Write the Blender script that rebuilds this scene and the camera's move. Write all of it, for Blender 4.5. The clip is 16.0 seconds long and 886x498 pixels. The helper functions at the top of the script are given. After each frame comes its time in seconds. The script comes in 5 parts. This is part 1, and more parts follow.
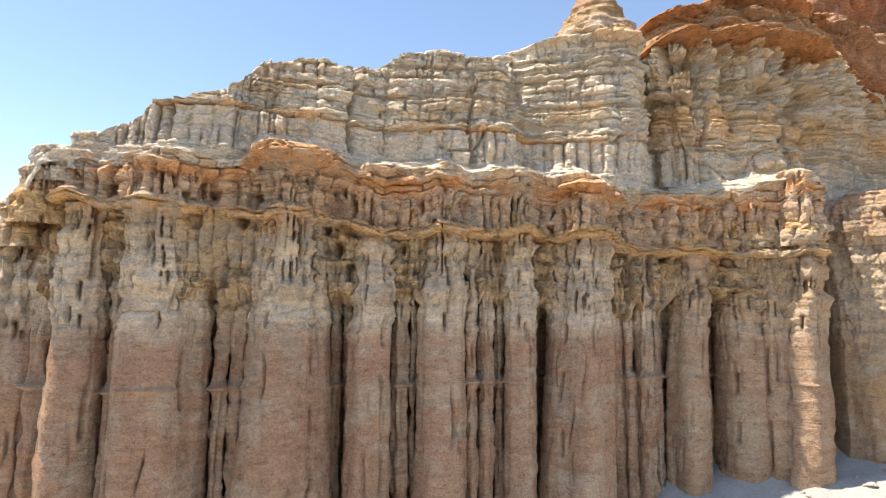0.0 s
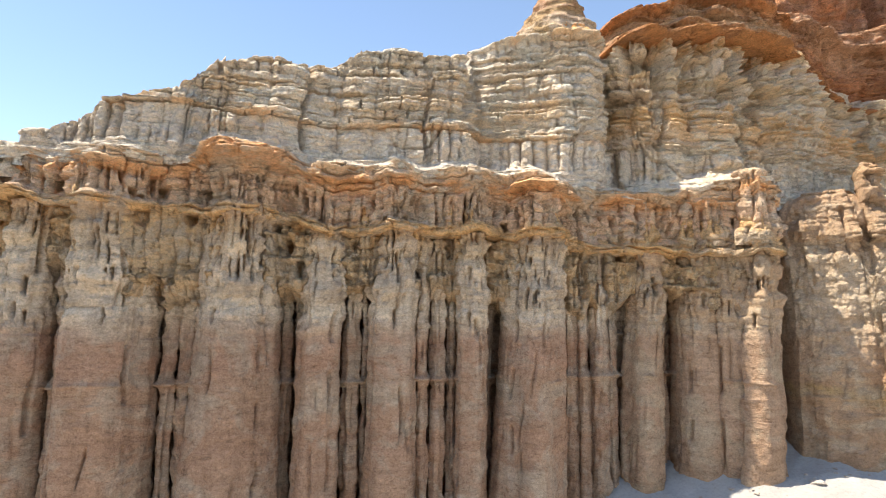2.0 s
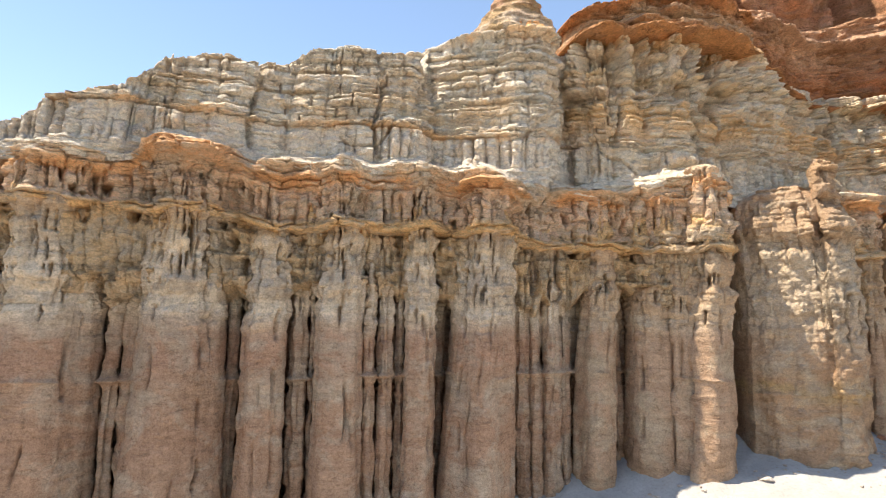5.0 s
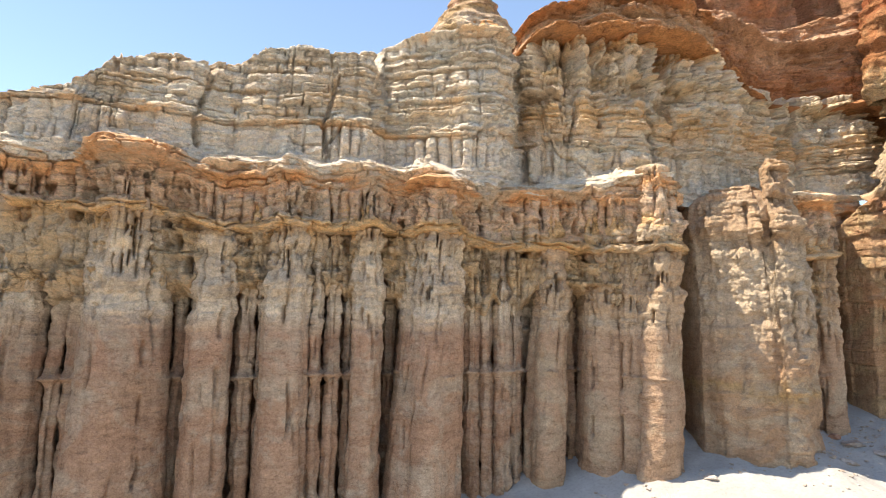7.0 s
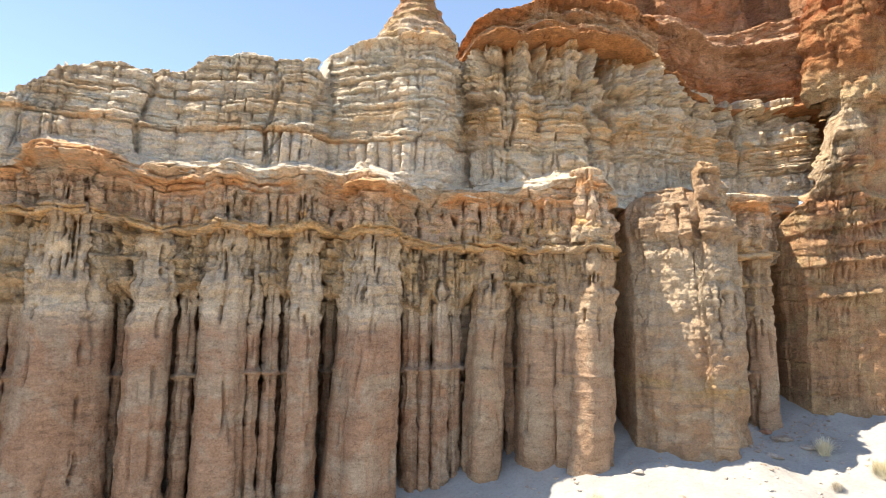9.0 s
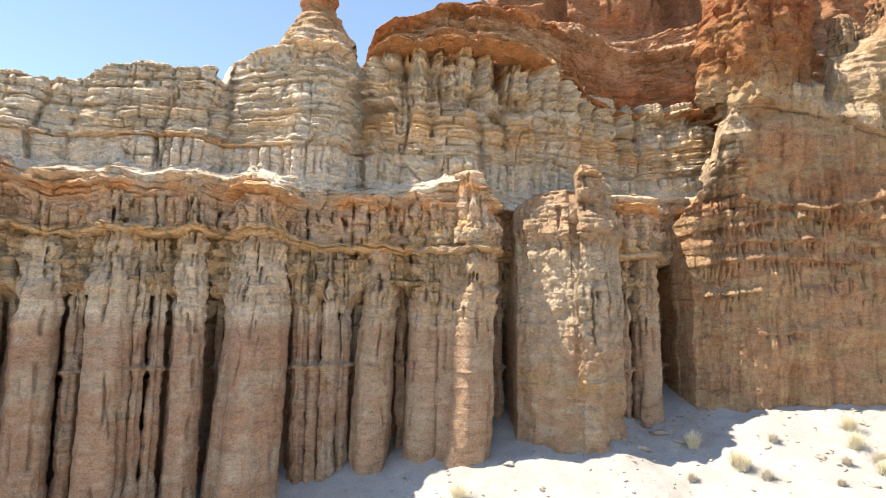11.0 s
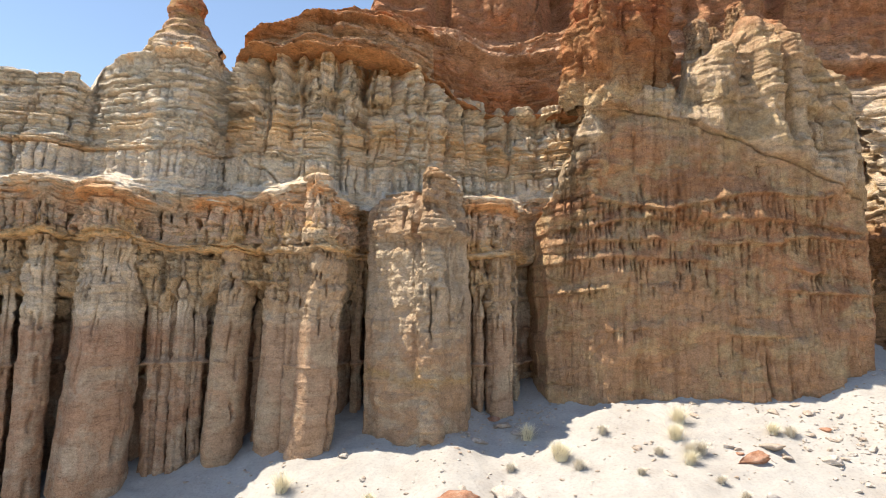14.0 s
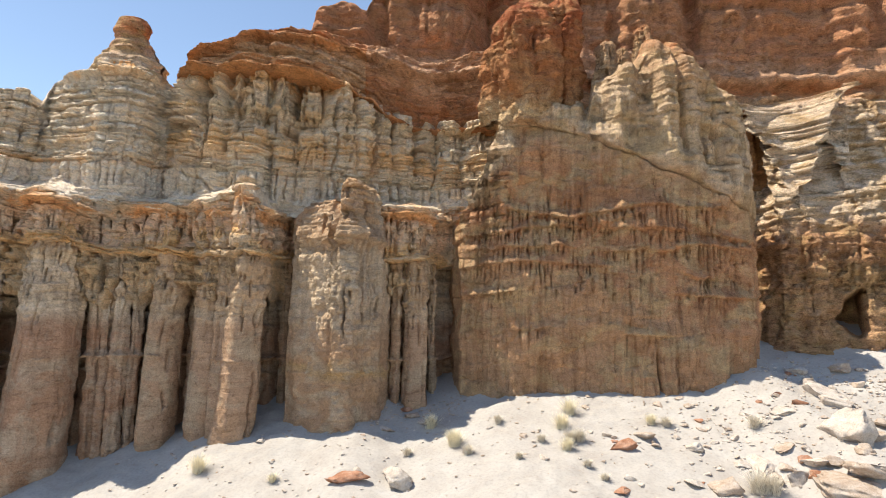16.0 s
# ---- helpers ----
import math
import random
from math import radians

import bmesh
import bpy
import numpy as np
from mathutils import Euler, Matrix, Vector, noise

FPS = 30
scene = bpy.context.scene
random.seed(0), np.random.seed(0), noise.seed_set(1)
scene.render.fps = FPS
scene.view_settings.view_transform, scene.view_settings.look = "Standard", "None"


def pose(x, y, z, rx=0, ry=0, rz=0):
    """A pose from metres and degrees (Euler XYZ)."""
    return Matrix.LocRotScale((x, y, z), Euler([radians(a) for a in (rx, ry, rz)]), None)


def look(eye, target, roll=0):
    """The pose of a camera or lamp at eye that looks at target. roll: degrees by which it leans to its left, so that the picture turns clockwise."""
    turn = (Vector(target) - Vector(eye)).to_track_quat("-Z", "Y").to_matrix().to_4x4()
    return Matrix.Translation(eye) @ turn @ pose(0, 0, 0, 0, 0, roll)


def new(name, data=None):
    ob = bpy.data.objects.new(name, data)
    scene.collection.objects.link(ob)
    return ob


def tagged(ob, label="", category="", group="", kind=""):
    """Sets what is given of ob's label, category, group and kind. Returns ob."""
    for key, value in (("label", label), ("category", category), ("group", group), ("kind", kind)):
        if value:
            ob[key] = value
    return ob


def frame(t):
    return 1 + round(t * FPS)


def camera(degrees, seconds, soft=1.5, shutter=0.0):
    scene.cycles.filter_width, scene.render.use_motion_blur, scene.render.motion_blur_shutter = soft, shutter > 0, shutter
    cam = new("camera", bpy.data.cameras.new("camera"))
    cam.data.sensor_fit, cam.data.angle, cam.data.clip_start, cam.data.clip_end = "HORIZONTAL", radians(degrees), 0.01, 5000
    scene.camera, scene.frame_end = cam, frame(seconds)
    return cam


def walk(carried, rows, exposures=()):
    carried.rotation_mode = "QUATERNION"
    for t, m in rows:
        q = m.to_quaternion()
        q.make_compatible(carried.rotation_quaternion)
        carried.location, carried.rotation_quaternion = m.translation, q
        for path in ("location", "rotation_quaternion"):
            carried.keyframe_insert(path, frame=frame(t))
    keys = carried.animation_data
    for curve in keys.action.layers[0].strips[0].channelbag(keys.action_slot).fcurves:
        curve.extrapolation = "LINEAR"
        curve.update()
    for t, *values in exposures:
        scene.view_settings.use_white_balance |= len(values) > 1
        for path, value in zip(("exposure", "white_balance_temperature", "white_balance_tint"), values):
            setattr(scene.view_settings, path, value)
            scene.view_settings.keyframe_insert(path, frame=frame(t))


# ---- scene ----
cam = camera(70.0, 16.0, soft=1.0)
PATH = [
    (0, (-2.569, -27.08, 7.002), (-2.552, -25.094, 7.234), 0.6),
    (0.5, (-1.954, -27.131, 6.967), (-1.939, -25.145, 7.2), 0.6),
    (1, (-1.383, -27.179, 6.948), (-1.37, -25.193, 7.181), 0.7),
    (1.5, (-0.909, -27.205, 6.95), (-0.895, -25.218, 7.182), 0.7),
    (2, (-0.531, -27.213, 6.943), (-0.515, -25.227, 7.173), 0.8),
    (2.5, (-0.198, -27.202, 6.949), (-0.183, -25.216, 7.178), 0.8),
    (3, (0.093, -27.154, 6.887), (0.107, -25.168, 7.12), 0.8),
    (3.5, (0.386, -27.161, 6.865), (0.4, -25.174, 7.096), 0.8),
    (4, (0.753, -27.186, 6.84), (0.766, -25.2, 7.072), 0.8),
    (6.5, (3.449, -27.246, 6.805), (3.461, -25.26, 7.037), 0.7),
    (7, (4.007, -27.293, 6.809), (4.017, -25.306, 7.04), 0.8),
    (7.5, (4.559, -27.375, 6.83), (4.57, -25.388, 7.059), 0.7),
    (8, (5.213, -27.556, 6.812), (5.223, -25.569, 7.042), 0.7),
    (8.5, (5.943, -27.819, 6.849), (5.953, -25.832, 7.077), 0.6),
    (9, (6.87, -28.143, 6.825), (6.879, -26.156, 7.055), 0.6),
    (11.5, (13.69, -29.483, 6.768), (13.7, -27.496, 6.999), 0.5),
    (12, (14.94, -29.668, 6.784), (14.949, -27.681, 7.013), 0.5),
    (12.5, (16.099, -29.797, 6.758), (16.109, -27.81, 6.987), 0.5),
    (13, (17.346, -29.963, 6.758), (17.356, -27.976, 6.987), 0.4),
    (13.5, (18.636, -30.106, 6.749), (18.647, -28.119, 6.977), 0.3),
    (14, (19.881, -30.325, 6.741), (19.894, -28.338, 6.968), 0.3),
    (14.5, (21.166, -30.758, 6.696), (21.178, -28.771, 6.922), 0.3),
    (15, (22.429, -31.364, 6.703), (22.44, -29.376, 6.927), 0.4),
    (15.5, (23.531, -32.132, 6.74), (23.543, -30.144, 6.963), 0.6),
    (16, (24.532, -33.299, 6.741), (24.543, -31.312, 6.966), 0.7),
]
walk(cam, [(t, look(eye, target, roll)) for t, eye, target, roll in PATH],
     exposures=[(0, 1.50, 7000, 9), (9, 1.61, 7200, 9), (12.5, 1.48, 7150, 9), (16, 1.20, 7150, 9)])

# ---- world and sun ----
SUN = Vector((-0.42, 0.04, 0.905)).normalized()
world = bpy.data.worlds.new("desert_sky")
scene.world = world
world.use_nodes = True
wn = world.node_tree
sky = wn.nodes.new("ShaderNodeTexSky")
sky.sky_type, sky.sun_disc = "NISHITA", False
sky.sun_elevation = math.asin(SUN.z)
sky.sun_rotation = math.atan2(SUN.x, SUN.y)
sky.altitude, sky.air_density, sky.dust_density, sky.ozone_density = 1500, 1.0, 0.05, 0.35
wn.links.new(sky.outputs[0], wn.nodes["Background"].inputs[0])
wn.nodes["Background"].inputs[1].default_value = 0.098
sun = new("sun", bpy.data.lights.new("sun", "SUN"))
sun.data.energy, sun.data.angle, sun.data.color = 2.95, radians(0.53), (1.0, 0.95, 0.86)
sun.matrix_world = look(SUN * 100, (0, 0, 0))

# ---- noise ----
def hash3(i, j, k, seed):
    h = (i * 374761393 + j * 668265263 + k * 2147483647 + seed * 1442695041) & 0xFFFFFFFF
    h = ((h ^ (h >> 13)) * 1274126177) & 0xFFFFFFFF
    h = ((h ^ (h >> 16)) * 2246822519) & 0xFFFFFFFF
    return ((h ^ (h >> 15)) & 0xFFFFFF) / 8388607.5 - 1.0


def vnoise(x, y, z, seed=0):
    """Value noise from -1 to 1."""
    x, y, z = np.broadcast_arrays(np.asarray(x, float), np.asarray(y, float), np.asarray(z, float))
    fx, fy, fz = np.floor(x), np.floor(y), np.floor(z)
    i, j, k = fx.astype(np.int64), fy.astype(np.int64), fz.astype(np.int64)
    u, v, w = x - fx, y - fy, z - fz
    u, v, w = (q * q * q * (q * (q * 6 - 15) + 10) for q in (u, v, w))
    out = 0
    for a in (0, 1):
        for b in (0, 1):
            for c in (0, 1):
                out = out + hash3(i + a, j + b, k + c, seed) * (u if a else 1 - u) * (v if b else 1 - v) * (w if c else 1 - w)
    return out


def fbm(x, y, z, octaves=4, seed=0):
    out, amp = 0, 0.55
    for n in range(octaves):
        out = out + amp * vnoise(x * 2**n, y * 2**n, z * 2**n, seed + 17 * n)
        amp *= 0.52
    return out


def step(a, b, x):
    q = np.clip((x - a) / (b - a), 0, 1)
    return q * q * (3 - 2 * q)


def prof(x, *knots):
    """A smooth line through (x, value) knots."""
    kx, kv = np.array(knots, float).T
    n = np.clip(np.searchsorted(kx, x, side="right") - 1, 0, len(kx) - 2)
    u = np.clip((x - kx[n]) / (kx[n + 1] - kx[n]), 0, 1)
    return kv[n] + (kv[n + 1] - kv[n]) * u * u * (3 - 2 * u)


def lip(z, at, up, down, amount):
    """A ledge that sticks out at a height: sharp below, sloping above."""
    return amount * np.where(z > at, np.exp(-(((z - at) / up) ** 2)), np.exp(-(((z - at) / down) ** 2)))


def dip(x, y=0):
    """How far the beds rise or sag along the cliff."""
    return 0.10 * np.sin(x * 0.23 + 0.6) + 0.07 * np.sin(x * 0.61 + 2.0)


def beds(z):
    """Hard beds stand out, soft ones draw back."""
    a = vnoise(z * 1.7, 3.3, 0.5, 91)
    b = vnoise(z * 5.1, 7.7, 0.5, 92)
    c = vnoise(z * 13.0, 1.7, 0.5, 93)
    return 0.5 * np.clip(a * 2.0, -1, 1) + 0.32 * np.clip(b * 2.0, -1, 1) + 0.18 * c


def knobs(s, z, wide, tall, seed):
    """Rounded knobs packed side by side: how each bulges, 0 in the crevices between them and 1 elsewhere, and a random number for each."""
    a = s / wide + 0.35 * vnoise(s / wide * 0.6, z / tall * 0.6, 0.0, seed + 8)
    b = z / tall + 0.30 * vnoise(s / wide * 0.5, z / tall * 0.7, 3.0, seed + 9)
    i, j = np.floor(a).astype(np.int64), np.floor(b).astype(np.int64)
    near, next_, own = np.full(a.shape, 9.0), np.full(a.shape, 9.0), np.zeros(a.shape)
    for p in (-1, 0, 1):
        for q in (-1, 0, 1):
            u = i + p + 0.5 + 0.42 * hash3(i + p, j + q, 1, seed) - a
            v = j + q + 0.5 + 0.42 * hash3(i + p, j + q, 2, seed) - b
            far = np.sqrt(u * u + v * v)
            closer = far < near
            next_ = np.where(closer, near, np.minimum(next_, far))
            own = np.where(closer, hash3(i + p, j + q, 3, seed), own)
            near = np.minimum(near, far)
    return 1 - near**2, step(0.0, 0.16, next_ - near), own


def leaf(s, z, often, seed):
    """Thin ledges that come and go along the wall, from -1 to 1."""
    q = z + 0.10 * vnoise(s * 0.7, z * 0.4, 0.0, seed + 5)
    a = np.clip(2.6 * vnoise(s * 0.30, q * often, 0.5, seed), -1, 1)
    b = np.clip(2.6 * vnoise(s * 0.75, q * often * 2.3, 0.5, seed + 1), -1, 1)
    return 0.65 * a + 0.35 * b


def partings(s, z, thick, seed):
    """Beds with open joints: 1 in the thin gaps between beds, and how far each bed stands out."""
    q = z / thick + 0.40 * vnoise(s * 0.35, z * 0.3, 0.0, seed) + 0.10 * vnoise(s * 1.9, z * 1.5, 0.0, seed + 1) + 0.5 * vnoise(z / thick * 0.6, 0.4, 0.1, seed + 4)
    i = np.floor(q)
    near = np.minimum(q - i, 1 - (q - i)) * thick
    shown = step(-0.15, 0.35, vnoise(s * 0.5, np.round(q) * 7.31, 0.0, seed + 2))
    return shown * (1 - step(0.015, 0.065, near)), vnoise(s * 0.3, i * 3.77, 0.5, seed + 3)


def groove(x, at, width, depth):
    """A slot: how deep it cuts at x."""
    return depth * np.exp(-(((x - at) / width) ** 4))


def drips(s, z, tall, wide, seed):
    """Curtains of rain-cut fingers that hang in rows: positive on the fingers, negative in the slots between."""
    q = z / tall + 0.5 * vnoise(s * 0.45, z * 0.2, 0.4, seed)
    i = np.floor(q).astype(np.int64)
    f = q - np.floor(q)
    w = wide * (1.0 + 0.4 * hash3(i, 1, 4, seed))
    u = (s + 0.12 * vnoise(s * 2.1, z * 1.1, 0.0, seed + 1)) / w + 7.0 * hash3(i, 2, 4, seed)
    j = np.floor(u).astype(np.int64)
    g = np.abs(2 * (u - np.floor(u)) - 1)
    some = hash3(i, j, 6, seed)
    length = 0.55 + 0.45 * some
    finger = np.sqrt(np.clip(1 - g**2.5, 0, 1)) * step(0.0, 0.25, f - (1 - length)) + 0.6 * step(0.78, 0.92, f)
    return finger - 0.55, some


def slots(s, z, wide, tall, share, seed):
    """Upright rain-cut slots, flat-headed and tapering downwards: 1 inside a slot, 0 outside."""
    s = s + 0.05 * vnoise(s * 1.3, z * 1.2, 0.0, seed + 2) + 0.025 * vnoise(s * 6, z * 6, 0.0, seed + 3)
    i = np.floor(s / wide).astype(np.int64)
    q = z / tall + 3.0 * hash3(i, 1, 0, seed)
    j = np.floor(q).astype(np.int64)
    f, g = q - j, s / wide - i
    there = hash3(i, j, 2, seed) < 2 * share - 1
    mid = 0.5 + 0.18 * hash3(i, j, 3, seed)
    half = (0.19 + 0.12 * hash3(i, j, 4, seed)) * (0.30 + 0.70 * f)
    low = 0.35 + 0.3 * hash3(i, j, 5, seed)
    return there * np.exp(-(((g - mid) / half) ** 4)) * step(low - 0.2, low + 0.2, f) * (1 - step(0.85, 0.97, f))


def billow(x, y, z, seed):
    """Rounded lumps with sharp creases between them."""
    return 0.6 * np.abs(vnoise(x, y, z, seed)) + 0.3 * np.abs(vnoise(x * 2.1, y * 2.1, z * 2.1, seed + 1)) + 0.15 * np.abs(vnoise(x * 4.3, y * 4.3, z * 4.3, seed + 2)) - 0.35


def courses(s, z, low, thin, thick, wide, seed):
    """Stacked beds cut by upright joints: swell of each bed, 1 in the partings, 1 in the joints, a number for each bed and for each block."""
    pick = np.random.RandomState(seed)
    tall = pick.uniform(thin, thick, 140) * np.where(pick.rand(140) < 0.25, 0.5, 1.0)
    hard, stretch = pick.uniform(-1, 1, 140), pick.uniform(0.6, 1.6, 140)
    edge = low + np.r_[0, np.cumsum(tall)]
    i = np.clip(np.searchsorted(edge, z) - 1, 0, 139)
    f = np.clip(z - edge[i], 0, tall[i])
    near = np.minimum(f, tall[i] - f)
    border = i + (f > tall[i] / 2)
    part = (1 - step(0.012, 0.060, near)) * step(-0.25, 0.35, vnoise(s * 0.55, border * 7.31, 0.0, seed))
    swell = 1 - (1 - np.clip(near / (0.40 * tall[i]), 0, 1)) ** 4
    w = wide * stretch[i]
    u = s / w + 31.7 * hard[i] + 0.30 * vnoise(s * 0.9 / wide, i * 0.4, 0.0, seed + 1)
    j = np.floor(u).astype(np.int64)
    side = np.minimum(u - j, 1 - (u - j)) * w
    joint = (1 - step(0.015, 0.07, side)) * (hash3(i, np.round(u).astype(np.int64), 4, seed) > 0.1)
    return swell, part, joint, hard[i], hash3(i, j, 2, seed)


def spall(s, z, wide, tall, seed):
    """Flat faces left by slabs that broke away, at three sizes, from -1 to 1."""
    out = 0
    for n, (k, part) in enumerate(((1.0, 0.5), (2.3, 0.3), (5.1, 0.2))):
        out = out + part * np.clip(4.0 * vnoise(s / wide * k, z / tall * k, 0.37, seed + n), -1, 1)
    return out


def teeth(s, z, wide, seed):
    """Upright rounded stubs side by side: 1 on each stub and 0 in the gaps, with a number for each."""
    u = s / wide + 0.75 * vnoise(s * 0.6 / wide, 0.3, 0.1, seed) + 0.10 * vnoise(s * 0.5, z * 1.4, 0.0, seed + 1)
    j = np.floor(u).astype(np.int64)
    g = np.abs(2 * (u - j) - 1)
    some = hash3(j, 3, 1, seed)
    return np.sqrt(np.clip(1 - g ** (4.0 + 2.0 * some), 0, 1)), some


# ---- materials ----
def material(name, rough=0.9):
    m = bpy.data.materials.new(name)
    m.use_nodes = True
    nt = m.node_tree
    b = nt.nodes["Principled BSDF"]
    b.inputs["Roughness"].default_value = rough
    b.inputs["Specular IOR Level"].default_value = 0.15
    return m, nt, b


def node(nt, kind, **inputs):
    n = nt.nodes.new(kind)
    for key, value in inputs.items():
        n.inputs[key.replace("_", " ")].default_value = value
    return n


def noise_node(nt, vec, scale, detail=5.0, rough=0.6, stretch=None, bend=0.0):
    if stretch:
        mp = nt.nodes.new("ShaderNodeMapping")
        mp.inputs["Scale"].default_value = stretch
        nt.links.new(vec, mp.inputs[0])
        vec = mp.outputs[0]
    n = node(nt, "ShaderNodeTexNoise", Scale=scale, Detail=detail, Roughness=rough, Distortion=bend)
    nt.links.new(vec, n.inputs["Vector"])
    return n.outputs[0]


def calc(nt, op, a, b=0.0, c=None):
    n = nt.nodes.new("ShaderNodeMath")
    n.operation = op
    for s, v in zip(n.inputs, (a, b) if c is None else (a, b, c)):
        if isinstance(v, (int, float)):
            s.default_value = v
        else:
            nt.links.new(v, s)
    return n.outputs[0]


def ramp(nt, value, *stops):
    r = nt.nodes.new("ShaderNodeValToRGB")
    e = r.color_ramp.elements
    while len(e) < len(stops):
        e.new(0.5)
    for el, (p, c) in zip(e, stops):
        el.position = p
        el.color = (*c, 1) if isinstance(c, tuple) else (c, c, c, 1)
    if not isinstance(value, (int, float)):
        nt.links.new(value, r.inputs[0])
    return r.outputs[0]


def blend(nt, mode, fac, a, b):
    n = nt.nodes.new("ShaderNodeMix")
    n.data_type, n.blend_type = "RGBA", mode
    for s, v in ((n.inputs[0], fac), (n.inputs[6], a), (n.inputs[7], b)):
        if isinstance(v, (int, float)):
            s.default_value = v
        elif isinstance(v, tuple):
            s.default_value = (*v, 1)
        else:
            nt.links.new(v, s)
    return n.outputs[2]


def rock(name, low, high, stops, gain=1.0, wobble=0.5, streak=0.45, stain=None, grain=0.6, bump=1.0, line=0.45, drip=0.5, tilt=0.0, dash=0.6, bed=False, blotch=0.4, crack=0.6, tint=(1.22, 1.13, 1.02)):
    """Layered rock: colours by height, with wavy beds, patches of stain, drip marks, thin bedding lines and grain, and
    shade painted under ledges and in cracks.
    """
    m, nt, b = material(name, 0.92)
    geo = nt.nodes.new("ShaderNodeNewGeometry")
    pos = geo.outputs["Position"]
    sep = nt.nodes.new("ShaderNodeSeparateXYZ")
    nt.links.new(pos, sep.inputs[0])
    warp = noise_node(nt, pos, 0.35, 6, 0.62)
    level = sep.outputs[2]
    if bed:
        at = nt.nodes.new("ShaderNodeAttribute")
        at.attribute_name = "bed"
        level = at.outputs["Fac"]
    z = calc(nt, "MULTIPLY_ADD", calc(nt, "SUBTRACT", warp, 0.5), wobble * 2, level)
    if tilt:
        z = calc(nt, "ADD", z, calc(nt, "MULTIPLY", calc(nt, "SUBTRACT", sep.outputs[0], 33.0), tilt))
    h = calc(nt, "DIVIDE", calc(nt, "SUBTRACT", z, low), high - low)
    shades = [(p, [q * gain * k for q, k in zip(c, tint)]) for p, c in stops]
    col = ramp(nt, h, *[((p - low) / (high - low), tuple(q * min(1.0, 0.9 / max(c)) for q in c)) for p, c in shades])
    # broad patches: ochre, grey and pink
    patches = noise_node(nt, pos, 0.45, 7, 0.66, (1.0, 1.0, 1.5), 0.8)
    if stain:
        col = blend(nt, "MIX", ramp(nt, patches, (0.47, 0.0), (0.53, 0.4), (0.62, 0.85)), col, stain)
    grey = noise_node(nt, pos, 0.8, 6, 0.68, (1.0, 1.0, 2.4), 0.5)
    col = blend(nt, "MULTIPLY", blotch, col, ramp(nt, grey, (0.34, (0.66, 0.60, 0.55)), (0.5, (1.0, 1.0, 1.0)), (0.64, (1.22, 1.23, 1.25))))
    # undulating beds, stronger here and weaker there
    there = noise_node(nt, pos, 0.6, 3, 0.5)
    lines = noise_node(nt, pos, 1.0, 6, 0.68, (0.25, 0.25, 3.6), 0.45)
    col = blend(nt, "MULTIPLY", calc(nt, "MULTIPLY", ramp(nt, there, (0.35, 0.3), (0.6, 1.0)), line), col, ramp(nt, lines, (0.3, (0.50, 0.44, 0.40)), (0.5, (1.0, 1.0, 1.0)), (0.72, (1.25, 1.24, 1.22))))
    # vertical wash streaks
    runs = noise_node(nt, pos, 1.0, 5, 0.6, (1.3, 1.3, 0.12), 0.6)
    col = blend(nt, "MULTIPLY", streak, col, ramp(nt, runs, (0.32, (0.66, 0.60, 0.55)), (0.5, (1.0, 1.0, 1.0)), (0.7, (1.15, 1.14, 1.11))))
    # short dark drips, in clusters
    cluster = ramp(nt, noise_node(nt, pos, 0.9, 4, 0.6, (1.0, 1.0, 0.7)), (0.50, 0.0), (0.60, 1.0))
    narrow = noise_node(nt, pos, 1.0, 4, 0.6, (7.0, 7.0, 0.9), 0.5)
    col = blend(nt, "MULTIPLY", calc(nt, "MULTIPLY", cluster, drip), col, ramp(nt, narrow, (0.36, (0.30, 0.23, 0.19)), (0.43, (1.0, 1.0, 1.0))))
    # broken seams, in clusters: shade under small ledges, painted dark into the colour
    shaded_seams = noise_node(nt, pos, 1.0, 4, 0.62, (1.5, 1.5, 7.5), 0.9)
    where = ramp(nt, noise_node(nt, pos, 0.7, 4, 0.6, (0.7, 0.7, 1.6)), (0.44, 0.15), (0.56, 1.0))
    col = blend(nt, "MULTIPLY", calc(nt, "MULTIPLY", where, dash), col, ramp(nt, shaded_seams, (0.36, (0.26, 0.21, 0.18)), (0.43, (1.0, 1.0, 1.0)), (0.6, (1.0, 1.0, 1.0)), (0.7, (1.25, 1.24, 1.2))))
    # pits and grit
    pits = noise_node(nt, pos, 3.2, 5, 0.7, (1.0, 1.0, 1.7), 0.6)
    col = blend(nt, "MULTIPLY", grain, col, ramp(nt, pits, (0.33, (0.30, 0.25, 0.22)), (0.44, (0.96, 0.95, 0.94)), (0.66, (1.25, 1.25, 1.25))))
    fine = noise_node(nt, pos, 11.0, 5, 0.7)
    col = blend(nt, "MULTIPLY", grain, col, ramp(nt, fine, (0.34, 0.45), (0.5, 1.0), (0.66, 1.35)))
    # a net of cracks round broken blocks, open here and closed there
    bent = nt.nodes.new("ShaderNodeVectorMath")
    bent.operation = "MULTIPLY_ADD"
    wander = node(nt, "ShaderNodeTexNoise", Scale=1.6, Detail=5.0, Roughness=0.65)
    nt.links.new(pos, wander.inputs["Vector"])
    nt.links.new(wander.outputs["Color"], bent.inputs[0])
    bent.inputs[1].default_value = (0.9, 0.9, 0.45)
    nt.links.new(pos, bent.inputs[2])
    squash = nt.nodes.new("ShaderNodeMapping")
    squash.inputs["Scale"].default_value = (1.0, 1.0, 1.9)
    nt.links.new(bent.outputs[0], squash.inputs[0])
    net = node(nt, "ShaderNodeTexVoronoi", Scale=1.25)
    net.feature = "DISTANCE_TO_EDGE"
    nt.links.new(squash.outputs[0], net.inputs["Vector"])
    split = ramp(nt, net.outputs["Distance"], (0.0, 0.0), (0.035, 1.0))
